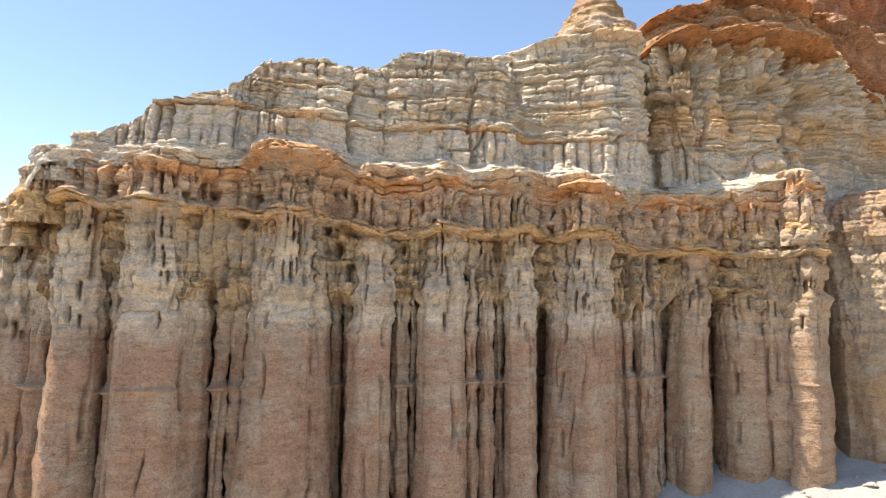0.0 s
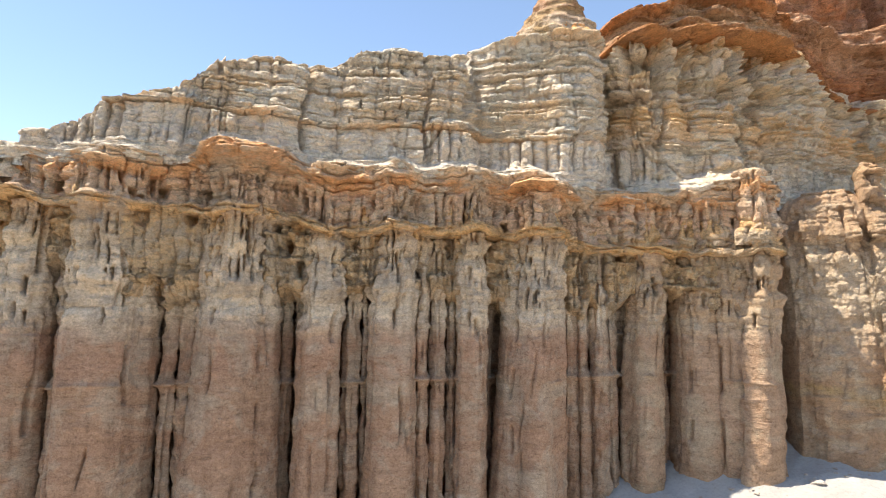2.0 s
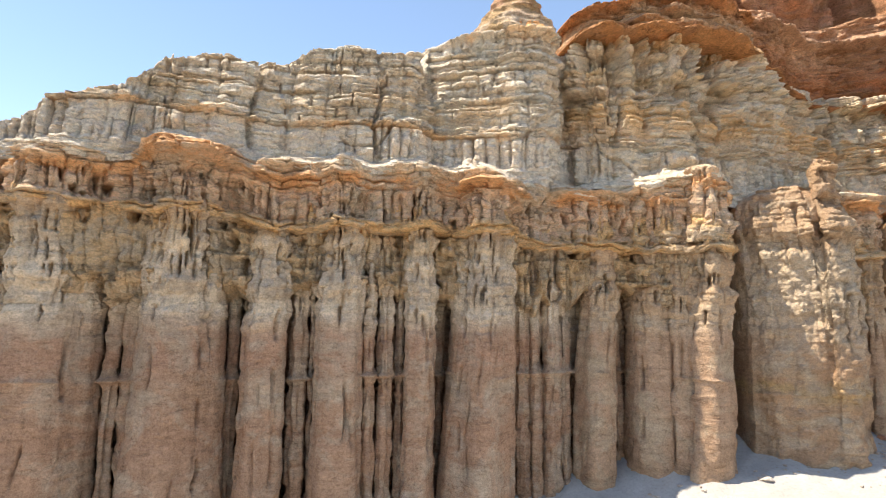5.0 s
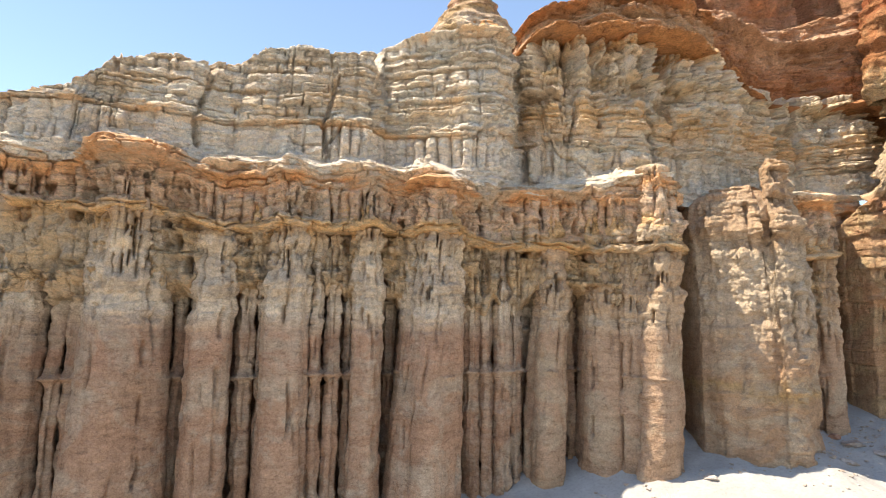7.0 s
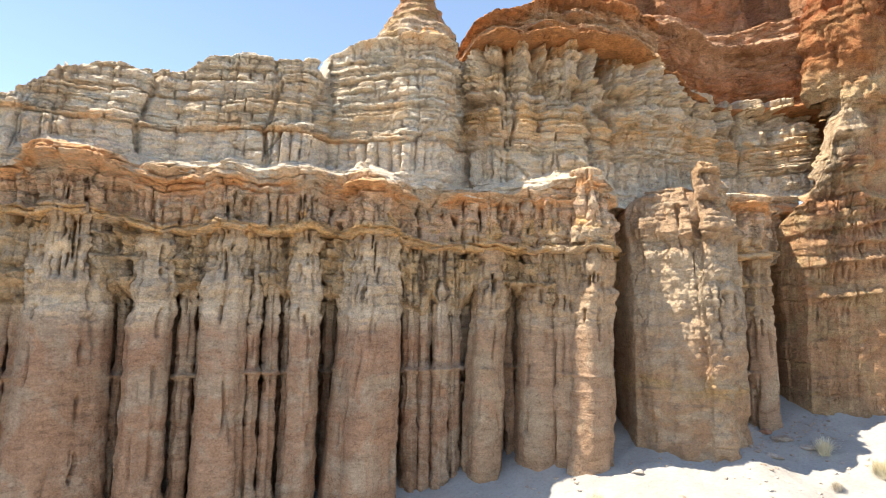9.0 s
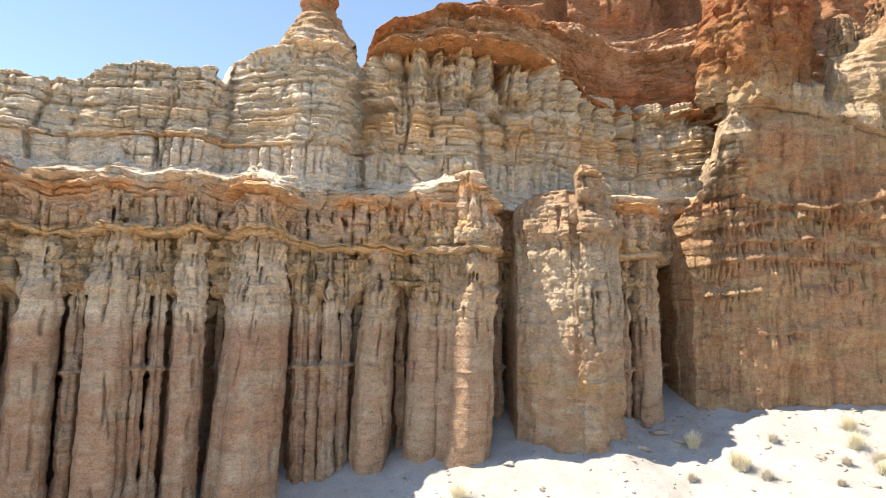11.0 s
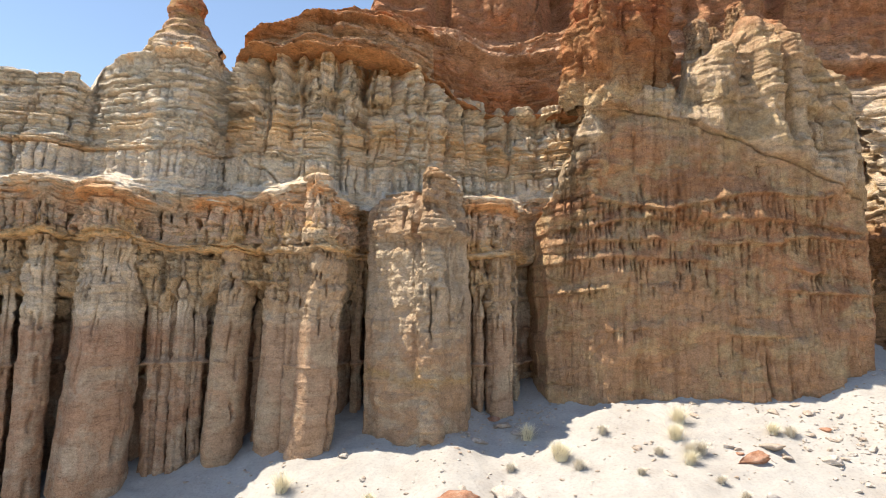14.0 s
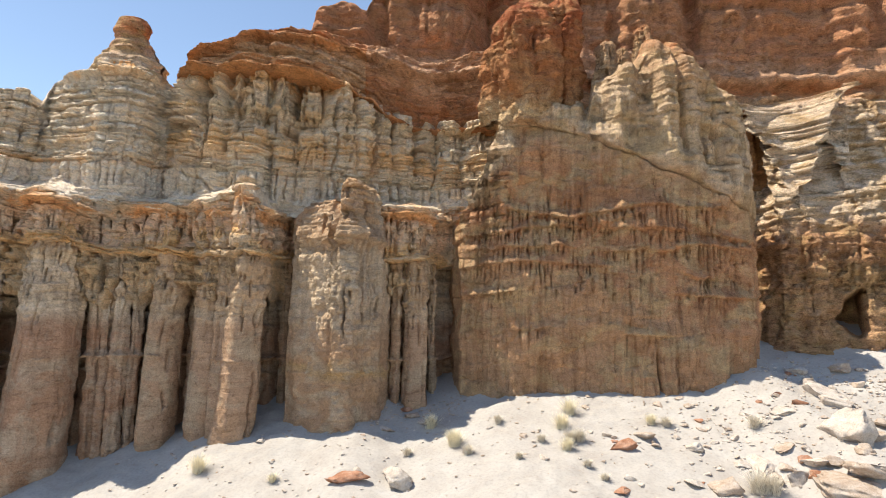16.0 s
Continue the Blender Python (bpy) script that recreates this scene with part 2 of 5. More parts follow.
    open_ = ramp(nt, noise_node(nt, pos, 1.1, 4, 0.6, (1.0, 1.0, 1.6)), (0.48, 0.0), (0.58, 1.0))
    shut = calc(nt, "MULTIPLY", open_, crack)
    # shade inside the open cracks, painted as dark lines in the colour
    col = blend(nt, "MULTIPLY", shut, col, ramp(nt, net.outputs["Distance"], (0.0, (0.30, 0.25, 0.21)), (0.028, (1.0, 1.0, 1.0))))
    grit = noise_node(nt, pos, 34.0, 4, 0.7)
    col = blend(nt, "MULTIPLY", 0.5, col, ramp(nt, grit, (0.36, 0.55), (0.5, 1.0), (0.64, 1.3)))
    nt.links.new(col, b.inputs["Base Color"])
    bp = node(nt, "ShaderNodeBump", Strength=min(1.0, bump * 1.3), Distance=0.2)
    small = calc(nt, "ADD", noise_node(nt, pos, 4.5, 8, 0.72, (1.0, 1.0, 1.3), 0.4), calc(nt, "MULTIPLY", calc(nt, "MULTIPLY", split, shut), 0.5))
    nt.links.new(calc(nt, "ADD", calc(nt, "ADD", small, calc(nt, "MULTIPLY", pits, 0.5)), calc(nt, "ADD", calc(nt, "MULTIPLY", lines, 0.8 * line), calc(nt, "MULTIPLY", shaded_seams, dash))), bp.inputs["Height"])
    nt.links.new(bp.outputs[0], b.inputs["Normal"])
    return m


PINK, TAN, GREY, PALE = (0.40, 0.232, 0.15), (0.39, 0.25, 0.165), (0.41, 0.305, 0.21), (0.60, 0.53, 0.455)
OCHRE, RUST, RED, WHITE = (0.47, 0.27, 0.13), (0.43, 0.18, 0.085), (0.35, 0.115, 0.055), (0.72, 0.655, 0.58)
BROWN = (0.41, 0.25, 0.16)
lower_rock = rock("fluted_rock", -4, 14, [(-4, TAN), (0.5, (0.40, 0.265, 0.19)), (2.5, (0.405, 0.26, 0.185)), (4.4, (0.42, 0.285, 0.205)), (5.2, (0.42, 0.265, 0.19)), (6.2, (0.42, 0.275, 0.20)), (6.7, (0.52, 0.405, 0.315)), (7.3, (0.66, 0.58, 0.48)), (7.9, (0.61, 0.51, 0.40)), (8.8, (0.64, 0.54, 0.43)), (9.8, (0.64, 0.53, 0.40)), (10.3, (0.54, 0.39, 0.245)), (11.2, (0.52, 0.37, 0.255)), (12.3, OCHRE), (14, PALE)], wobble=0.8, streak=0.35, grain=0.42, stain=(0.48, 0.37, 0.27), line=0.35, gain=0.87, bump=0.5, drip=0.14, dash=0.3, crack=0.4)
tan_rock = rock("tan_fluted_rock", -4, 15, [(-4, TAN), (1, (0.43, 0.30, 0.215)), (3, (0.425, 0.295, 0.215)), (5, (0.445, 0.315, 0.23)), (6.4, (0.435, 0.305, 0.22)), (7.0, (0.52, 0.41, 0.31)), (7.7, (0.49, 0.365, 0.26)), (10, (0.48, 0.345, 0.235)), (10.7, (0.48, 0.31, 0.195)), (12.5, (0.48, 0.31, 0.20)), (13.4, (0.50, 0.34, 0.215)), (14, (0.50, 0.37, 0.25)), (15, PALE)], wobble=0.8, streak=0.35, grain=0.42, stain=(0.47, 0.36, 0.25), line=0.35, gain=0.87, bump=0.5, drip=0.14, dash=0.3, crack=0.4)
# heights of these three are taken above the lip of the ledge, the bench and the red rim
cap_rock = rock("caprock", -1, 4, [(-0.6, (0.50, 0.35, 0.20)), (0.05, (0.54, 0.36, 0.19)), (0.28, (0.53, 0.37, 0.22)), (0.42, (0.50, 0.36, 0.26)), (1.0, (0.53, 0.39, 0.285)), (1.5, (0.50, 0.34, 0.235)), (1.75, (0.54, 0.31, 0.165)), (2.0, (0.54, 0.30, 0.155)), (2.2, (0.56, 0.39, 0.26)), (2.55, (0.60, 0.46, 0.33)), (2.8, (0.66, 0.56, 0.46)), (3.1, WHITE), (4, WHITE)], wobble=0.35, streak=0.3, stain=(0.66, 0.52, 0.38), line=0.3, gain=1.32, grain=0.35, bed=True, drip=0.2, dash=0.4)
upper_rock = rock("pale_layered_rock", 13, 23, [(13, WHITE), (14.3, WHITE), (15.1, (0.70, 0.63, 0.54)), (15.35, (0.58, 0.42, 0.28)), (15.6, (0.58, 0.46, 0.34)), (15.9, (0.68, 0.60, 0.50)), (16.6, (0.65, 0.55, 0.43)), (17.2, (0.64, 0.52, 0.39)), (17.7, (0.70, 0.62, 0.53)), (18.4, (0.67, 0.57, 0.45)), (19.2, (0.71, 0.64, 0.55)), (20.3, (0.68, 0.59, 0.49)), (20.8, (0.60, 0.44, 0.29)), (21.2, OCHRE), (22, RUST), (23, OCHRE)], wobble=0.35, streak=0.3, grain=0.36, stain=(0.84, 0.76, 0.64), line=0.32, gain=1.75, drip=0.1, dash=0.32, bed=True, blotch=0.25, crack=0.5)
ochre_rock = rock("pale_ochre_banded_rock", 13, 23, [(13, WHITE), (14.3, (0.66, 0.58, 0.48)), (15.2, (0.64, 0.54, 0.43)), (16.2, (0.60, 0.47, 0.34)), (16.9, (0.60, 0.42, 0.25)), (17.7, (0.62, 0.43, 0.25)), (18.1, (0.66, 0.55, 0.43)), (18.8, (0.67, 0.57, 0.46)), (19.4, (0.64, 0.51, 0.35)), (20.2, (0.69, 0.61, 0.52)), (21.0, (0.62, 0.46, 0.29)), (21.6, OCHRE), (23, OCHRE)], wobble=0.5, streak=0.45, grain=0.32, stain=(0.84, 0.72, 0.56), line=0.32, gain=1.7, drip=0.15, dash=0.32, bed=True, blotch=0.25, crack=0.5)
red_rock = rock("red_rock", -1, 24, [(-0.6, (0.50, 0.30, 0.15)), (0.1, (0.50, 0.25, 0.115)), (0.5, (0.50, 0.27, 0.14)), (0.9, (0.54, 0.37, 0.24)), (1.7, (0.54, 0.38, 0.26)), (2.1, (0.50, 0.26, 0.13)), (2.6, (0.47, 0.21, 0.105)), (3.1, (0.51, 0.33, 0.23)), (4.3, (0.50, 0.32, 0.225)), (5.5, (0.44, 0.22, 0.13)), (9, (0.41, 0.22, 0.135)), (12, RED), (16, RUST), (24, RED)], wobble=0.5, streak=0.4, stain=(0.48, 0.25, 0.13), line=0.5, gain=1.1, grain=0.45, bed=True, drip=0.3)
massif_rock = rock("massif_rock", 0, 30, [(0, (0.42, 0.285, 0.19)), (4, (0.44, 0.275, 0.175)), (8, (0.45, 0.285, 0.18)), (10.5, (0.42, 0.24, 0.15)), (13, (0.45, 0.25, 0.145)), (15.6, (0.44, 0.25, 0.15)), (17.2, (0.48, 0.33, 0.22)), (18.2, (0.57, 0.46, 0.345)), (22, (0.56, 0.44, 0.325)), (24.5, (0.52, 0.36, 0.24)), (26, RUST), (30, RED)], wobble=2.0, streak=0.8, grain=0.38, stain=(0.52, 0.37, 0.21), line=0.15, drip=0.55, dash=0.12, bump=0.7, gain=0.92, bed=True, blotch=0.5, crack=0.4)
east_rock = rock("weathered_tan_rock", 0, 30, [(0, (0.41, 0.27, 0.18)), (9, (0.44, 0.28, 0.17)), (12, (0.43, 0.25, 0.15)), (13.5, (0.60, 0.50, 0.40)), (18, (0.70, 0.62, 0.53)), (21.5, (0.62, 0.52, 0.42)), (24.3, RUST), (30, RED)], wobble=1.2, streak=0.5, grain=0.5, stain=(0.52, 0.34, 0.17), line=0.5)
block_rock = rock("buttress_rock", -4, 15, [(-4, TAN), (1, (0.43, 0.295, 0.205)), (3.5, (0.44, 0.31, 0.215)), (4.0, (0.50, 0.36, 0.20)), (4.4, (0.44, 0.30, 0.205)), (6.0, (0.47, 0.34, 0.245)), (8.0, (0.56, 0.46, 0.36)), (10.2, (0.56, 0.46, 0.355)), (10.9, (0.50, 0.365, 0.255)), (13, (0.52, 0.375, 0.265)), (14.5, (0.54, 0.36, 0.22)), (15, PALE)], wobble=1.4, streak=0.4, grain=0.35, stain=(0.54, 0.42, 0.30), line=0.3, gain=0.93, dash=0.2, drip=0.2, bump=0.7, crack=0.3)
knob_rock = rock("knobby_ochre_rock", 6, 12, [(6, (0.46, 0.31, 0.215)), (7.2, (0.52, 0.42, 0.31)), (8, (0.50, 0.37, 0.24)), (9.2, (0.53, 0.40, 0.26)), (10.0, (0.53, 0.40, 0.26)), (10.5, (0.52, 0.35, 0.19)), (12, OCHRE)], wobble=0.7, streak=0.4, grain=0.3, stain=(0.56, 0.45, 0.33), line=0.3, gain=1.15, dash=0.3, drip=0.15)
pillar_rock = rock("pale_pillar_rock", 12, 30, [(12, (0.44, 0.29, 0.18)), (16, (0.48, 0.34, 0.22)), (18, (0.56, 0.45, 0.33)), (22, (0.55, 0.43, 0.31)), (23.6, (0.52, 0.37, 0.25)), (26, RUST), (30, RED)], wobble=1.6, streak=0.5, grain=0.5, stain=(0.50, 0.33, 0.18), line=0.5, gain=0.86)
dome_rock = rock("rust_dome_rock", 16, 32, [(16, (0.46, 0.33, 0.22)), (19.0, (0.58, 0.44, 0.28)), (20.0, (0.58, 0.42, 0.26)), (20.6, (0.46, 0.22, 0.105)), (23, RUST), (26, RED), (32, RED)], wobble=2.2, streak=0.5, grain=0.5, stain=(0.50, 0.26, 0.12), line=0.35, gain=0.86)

# ---- mesh helpers ----
def grid_object(name, X, Y, Z, mat, parent=None, wrap=False, bed=None):
    """A sheet of quads from rows of points; wrap joins its last column to its first; bed is the height within the rock's beds."""
    r, c = X.shape
    mesh = bpy.data.meshes.new(name)
    co = np.stack([X, Y, Z], -1).reshape(-1, 3).astype(np.float32)
    n = np.arange(r * c).reshape(r, c)
    a = n if wrap else n[:, :-1]
    b = np.roll(n, -1, 1) if wrap else n[:, 1:]
    quads = np.stack([a[:-1], b[:-1], b[1:], a[1:]], -1).reshape(-1, 4).astype(np.int32)
    mesh.vertices.add(len(co))
    mesh.vertices.foreach_set("co", co.ravel())
    mesh.loops.add(quads.size)
    mesh.loops.foreach_set("vertex_index", quads.ravel())
    mesh.polygons.add(len(quads))
    mesh.polygons.foreach_set("loop_start", np.arange(0, quads.size, 4, dtype=np.int32))
    mesh.update(calc_edges=True)
    mesh.polygons.foreach_set("use_smooth", np.ones(len(quads), bool))
    mesh.materials.append(mat)
    if bed is not None:
        mesh.attributes.new("bed", "FLOAT", "POINT").data.foreach_set("value", np.ascontiguousarray(bed, np.float32).ravel())
    ob = new(name, mesh)
    ob.parent = parent
    return ob


def spaced(x0, x1, fn, gap):
    """Places along x so that the line fn is walked in even steps."""
    x = np.linspace(x0, x1, 6000)
    s = np.r_[0, np.cumsum(np.hypot(np.diff(x), np.diff(fn(x))))]
    return np.interp(np.linspace(0, s[-1], int(s[-1] / gap)), s, x)


def soft(fn, width):
    """The line fn, smoothed over a width."""
    off = np.linspace(-width, width, 9)
    return lambda x: sum(fn(x + o) for o in off) / 9


# ---- ground ----
def base_y(x):
    return prof(x, (-60, 6), (-26, 2), (-18, -4.5), (-12, -5.0), (-8, -4.0), (-2, -1.6), (4, -1.0), (7, 0.8), (10, 1.0), (14, 0.8), (17, 1.0), (20, 1.3), (23, 3.6), (27, 4.2), (34, 3.0), (41, 2.6), (44, 4.6), (52, 3.5), (70, 3.0))


def base_z(x):
    return prof(x, (-60, -6), (-18, -4.6), (3, -1.9), (9, -0.5), (13.5, 0.5), (17.5, 0.95), (22, 1.7), (29, 2.6), (36, 2.9), (39, 3.1), (41, 3.8), (43, 4.9), (46, 5.0), (52, 5.6), (90, 6))


def ground_z(x, y):
    d = base_y(x) - y
    fall = prof(x, (10, 0.38), (20, 0.31), (29, 0.28), (35, 0.38))
    drop = fall * np.clip(d, -30, 8) + np.where(d > 8, 2.6 * (1 - np.exp(-np.maximum(d - 8, 0) / 9.0)), 0)
    rough = 0.16 * fbm(x * 0.5, y * 0.5, 0.0, 4, 5) + 0.06 * fbm(x * 2.4, y * 2.4, 0.0, 4, 6) * step(-20, -12, y)
    return base_z(x) - drop + rough


gx = np.r_[-2500, -900, -300, -120, -60, np.linspace(-30, 8, 120), np.linspace(8.2, 56, 290), 62, 75, 100, 160, 300, 900, 2500]
gy = np.r_[-2500, -900, -300, -130, -80, -60, np.linspace(-45, -14, 50), np.linspace(-13.8, 6, 130), 8, 12, 20]
GX, GY = np.meshgrid(gx, gy)
sand, nt, b = material("pale_sand", 0.95)
pos = nt.nodes.new("ShaderNodeNewGeometry").outputs["Position"]
c = ramp(nt, noise_node(nt, pos, 0.5, 6, 0.6), (0.3, (0.38, 0.345, 0.315)), (0.55, (0.44, 0.41, 0.38)), (0.75, (0.48, 0.455, 0.43)))
c = blend(nt, "MULTIPLY", 0.5, c, ramp(nt, noise_node(nt, pos, 7.0, 8, 0.75), (0.32, 0.6), (0.5, 1.0), (0.7, 1.15)))
# unseen plain beyond the sand, made dark to cut bounced light on the cliff
far = nt.nodes.new("ShaderNodeSeparateXYZ")
nt.links.new(pos, far.inputs[0])
plain = calc(nt, "MULTIPLY_ADD", noise_node(nt, pos, 0.15, 5, 0.6), 14.0, calc(nt, "MULTIPLY", far.outputs[1], -1.0))
c = blend(nt, "MIX", ramp(nt, calc(nt, "DIVIDE", plain, 100.0), (0.28, 0.0), (0.40, 0.9)), c, (0.26, 0.205, 0.15))
nt.links.new(c, b.inputs["Base Color"])
bp = node(nt, "ShaderNodeBump", Strength=0.6, Distance=0.06)
nt.links.new(noise_node(nt, pos, 6.0, 8, 0.7), bp.inputs["Height"])
nt.links.new(bp.outputs[0], b.inputs["Normal"])
ground = tagged(grid_object("ground", GX, GY, ground_z(GX, GY), sand), "pale sandy slope with gravel, below the cliff", "ground", kind="structure")

# ---- the cliff: fluted lower wall ----
def thing(name, label, category, kind="structure", group=""):
    return tagged(new(name), label, category, group, kind)


lower_cliff = thing("cliff_lower", "fluted tan and pinkish rock wall of tall columns", "cliff")
COLUMNS = []


def column(x, front, r0, r1, top, tip=0.0, rough=1.0, deep=1.25, seed=1, name="column", gap=0.058, lean=0.0, foot=None, mat=None, parent=None, cut=1.0, worn=0.0, bed_base=0.0):
    """A column that grows out of the wall: radius r0 at its foot and r1 at its head, its face at y = front."""
    head_only = foot is not None
    if foot is None:
        foot = float(base_z(np.array([x]))[0]) - 1.2
    cy = front + r0 * deep
    z = np.arange(foot, top + 0.001, gap)
    phi = np.linspace(-2.1, 2.1, max(16, int(4.0 * r0 / gap)))
    Z, PH = np.meshgrid(z, phi, indexing="ij")
    h = (Z - foot) / (top - foot)
    r = r0 + (r1 - r0) * h**0.8
    # bulging lobes round the shaft
    lobes = 0.05 * np.sin(PH * 3 + seed) + 0.04 * np.sin(PH * 5 + 2 * seed + Z * 0.08) + 0.06 * vnoise(PH * 1.5, Z * 0.15, seed * 1.7, 19)
    r = r * (1 + lobes)
    # thin ribs swell and waste away
    r = r * (1 + worn * (0.30 * vnoise(Z * 0.55, seed * 2.3, 0.2, 18) + 0.15 * vnoise(Z * 1.7, seed * 1.3, 0.7, 17)))
    cx = x + lean * h + (0.10 * min(r0, 1.0) + 0.12 * worn) * vnoise(Z * 0.35, seed * 3.1, 0.5, 21)
    X, Y = cx + r * np.sin(PH), cy - r * deep * np.cos(PH)
    S = PH * r0
    zs = Z - dip(X) + 0.12 * vnoise(X * 0.7, Y * 0.7, Z * 0.4, 4)
    upper = np.ones_like(Z) if head_only else step(6.3, 7.6, zs + 0.5 * vnoise(S * 0.8, seed, 0.0, 22))
    # flanks and thin ribs are cut up all the way down
    upper = np.maximum(upper, np.maximum(worn, 0.25 * step(0.75, 1.25, np.abs(PH) + 0.3 * vnoise(Z * 0.8, seed, 0.0, 25))))
    big = min(1.0, 0.45 + 0.4 * r0)
    d = (0.012 + 0.075 * upper) * rough * beds(zs)
    d += big * rough * (0.035 + 0.05 * upper) * vnoise(X * 2.2, Y * 2.2, Z * 0.2, 31) + rough * (0.012 + 0.035 * upper) * vnoise(X * 5.5, Y * 5.5, Z * 0.3, 32) + rough * (0.02 + 0.07 * upper) * spall(S + seed * 7, zs, 0.55, 0.8, 131)
    d += rough * (0.045 + 0.05 * upper) * fbm(X * 2.2, Y * 2.2, Z * 1.8, 5, 33)
    # fingers and rain-cut slots near the head, in the soft pale beds
    stub_, some = teeth(S + seed * 3.3, zs, 0.40, 37)
    near = step(7.6, 9.3, zs + 0.8 * vnoise(S * 0.7, seed * 2.0, Z * 0.3, 23)) if not head_only else 0.6
    near = np.maximum(near, worn * 0.25)
    d -= worn * 0.30 * step(0.05, 0.45, vnoise(X * 4.5, Y * 4.5, Z * 0.13, 26)) - worn * 0.08 * leaf(S, zs, 2.0, 27)
    d += (0.012 + 0.06 * upper) * leaf(S + seed, zs, 2.4, 28)
    gaps, proud = partings(S + 5 * seed, zs, 0.42, 128)
    d += (0.01 + 0.05 * upper) * proud - (0.012 + 0.07 * upper) * gaps
    d += cut * rough * near * big * (0.17 * stub_ + 0.10 * np.minimum(some, 0.2) - 0.12) * step(-0.5, 0.5, vnoise(S * 0.9, seed * 1.3, Z * 0.5, 29))
    d -= (1 - 0.7 * worn) * cut * rough * near * 0.8 * big * slots(S + seed, zs, 0.30, 1.0, 0.36, 34 + seed)
    d -= (1 - 0.8 * worn) * cut * rough * upper * 0.7 * big * slots(S + 2 * seed, zs, 0.40, 1.2, 0.2, 134 + seed)
    d += rough * upper * 0.08 * big * billow(X * 1.8, Y * 1.8, Z * 1.1, 39) + (1 - cut) * (1.3 * billow(X * 0.7, Y * 0.7, Z * 0.45, 40) + 0.3 * fbm(X * 1.1, Y * 1.1, Z * 0.8, 4, 41))
    # upright clefts and slots
    pick = random.Random(seed)
    for n in range(int(3 + 5 * r0)):
        at, mid, tall = pick.uniform(-1.3, 1.3), pick.triangular(foot + 1.5, top - 0.5, top - 1.5), pick.uniform(0.3, 1.1)
        wide = pick.uniform(0.03, 0.08) / max(r0, 0.3)
        d -= pick.uniform(0.10, 0.35) * big * np.exp(-(((PH - at - 0.05 * np.sin(Z * 2.3 + n)) / wide) ** 4) - ((Z - mid) / tall) ** 4)
    for side in (-1, 1):
        at = side * (0.95 + 0.2 * math.sin(seed * 2.7 + side))
        rag = step(-0.1, 0.3, vnoise(Z * 0.9, seed * 1.7 + side, 0.2, 35))
        d -= (1 - worn) * big * 0.40 * rag * np.exp(-(((PH - at - 0.08 * vnoise(Z * 1.5, seed, 0.0, 36)) * r0 / 0.09) ** 4)) * (0 if head_only else 1)
    d += worn * (lip(zs, 4.5, 0.10, 0.04, 0.55) + lip(zs, 8.2, 0.1, 0.05, 0.12) + lip(zs, 9.2, 0.1, 0.05, 0.15))
    d += (lip(zs, 4.55, 0.08, 0.03, 0.14) + lip(zs, 3.85, 0.06, 0.03, 0.04) + lip(zs, 7.05, 0.08, 0.04, 0.06)) * step(-0.1, 0.5, vnoise(S * 0.9, seed * 1.9, 0.0, 30))
    if not head_only:
        # worn foot
        d -= 0.18 * r0 * np.exp(-(((Z - foot - 1.2) / 0.5) ** 2)) * (0.5 + vnoise(S, seed, 0.0, 24))
    X, Y = X + d * np.sin(PH), Y - d * np.cos(PH) + (0 if head_only else 0.03 * (Z - 4))
    if tip:
        shrink = np.sqrt(np.clip(1 - ((Z - (top - tip)) / tip).clip(0, 1) ** 2, 0.0, 1))
        X, Y = cx + (X - cx) * shrink, cy + (Y - cy) * shrink
    if not head_only:
        COLUMNS.append((x, cy, r1 * 1.05, deep, lean))
    return grid_object(name, X, Y, Z, mat or lower_rock, parent or lower_cliff, wrap=True, bed=Z - bed_base)


# the great shafts, from the open end of the wall to the gully
column(-15.6, -5.1, 1.20, 0.95, 11.2, seed=1)
column(-12.85, -5.2, 1.75, 1.50, 11.5, seed=2)
column(-8.45, -4.2, 1.95, 1.35, 11.6, seed=3)
column(-5.2, -2.5, 0.95, 0.80, 10.8, seed=4)
column(-2.35, -2.0, 1.10, 0.95, 10.8, seed=5)
column(0.95, -1.1, 0.75, 0.60, 10.8, seed=6)
column(3.3, -1.35, 1.75, 1.25, 11.0, seed=7, lean=0.55)
column(8.75, 1.25, 1.05, 0.80, 10.7, seed=8, lean=0.75, mat=tan_rock)
column(11.65, 1.30, 1.32, 1.10, 10.7, seed=9, lean=0.3, mat=tan_rock)
column(12.65, 1.00, 0.78, 0.62, 10.6, seed=12, lean=0.3, mat=tan_rock)
column(13.6, 0.15, 1.15, 0.85, 11.1, seed=10, lean=0.6, mat=tan_rock)
column(23.2, 3.4, 0.80, 0.62, 12.2, seed=11, mat=tan_rock)
# thin ribs in the recesses between them
for n, (x, front, r) in enumerate([(-17.2, -4.0, 0.7), (-14.3, -4.4, 0.35), (-10.85, -3.2, 0.33), (-10.2, -2.9, 0.40), (-6.75, -1.4, 0.34), (-6.25, -0.9, 0.3),
        (-4.05, -1.4, 0.42), (-3.5, -0.8, 0.28), (-1.1, -1.2, 0.30), (-0.5, -0.95, 0.36), (0.1, -0.3, 0.28), (1.75, 1.0, 0.35),
        (5.5, 1.25, 0.46), (6.2, 1.35, 0.44), (6.95, 1.15, 0.50), (7.55, 1.8, 0.36), (10.35, 3.0, 0.33), (12.95, 1.9, 0.4), (15.4, 3.8, 0.35), (22.1, 3.4, 0.36), (24.1, 5.0, 0.35)]):
    column(x, front + 0.35, r * 0.95, r * 0.85, 10.9, rough=1.0, seed=20 + n, name="rib", gap=0.06, worn=0.35, mat=tan_rock if x > 10 else None)


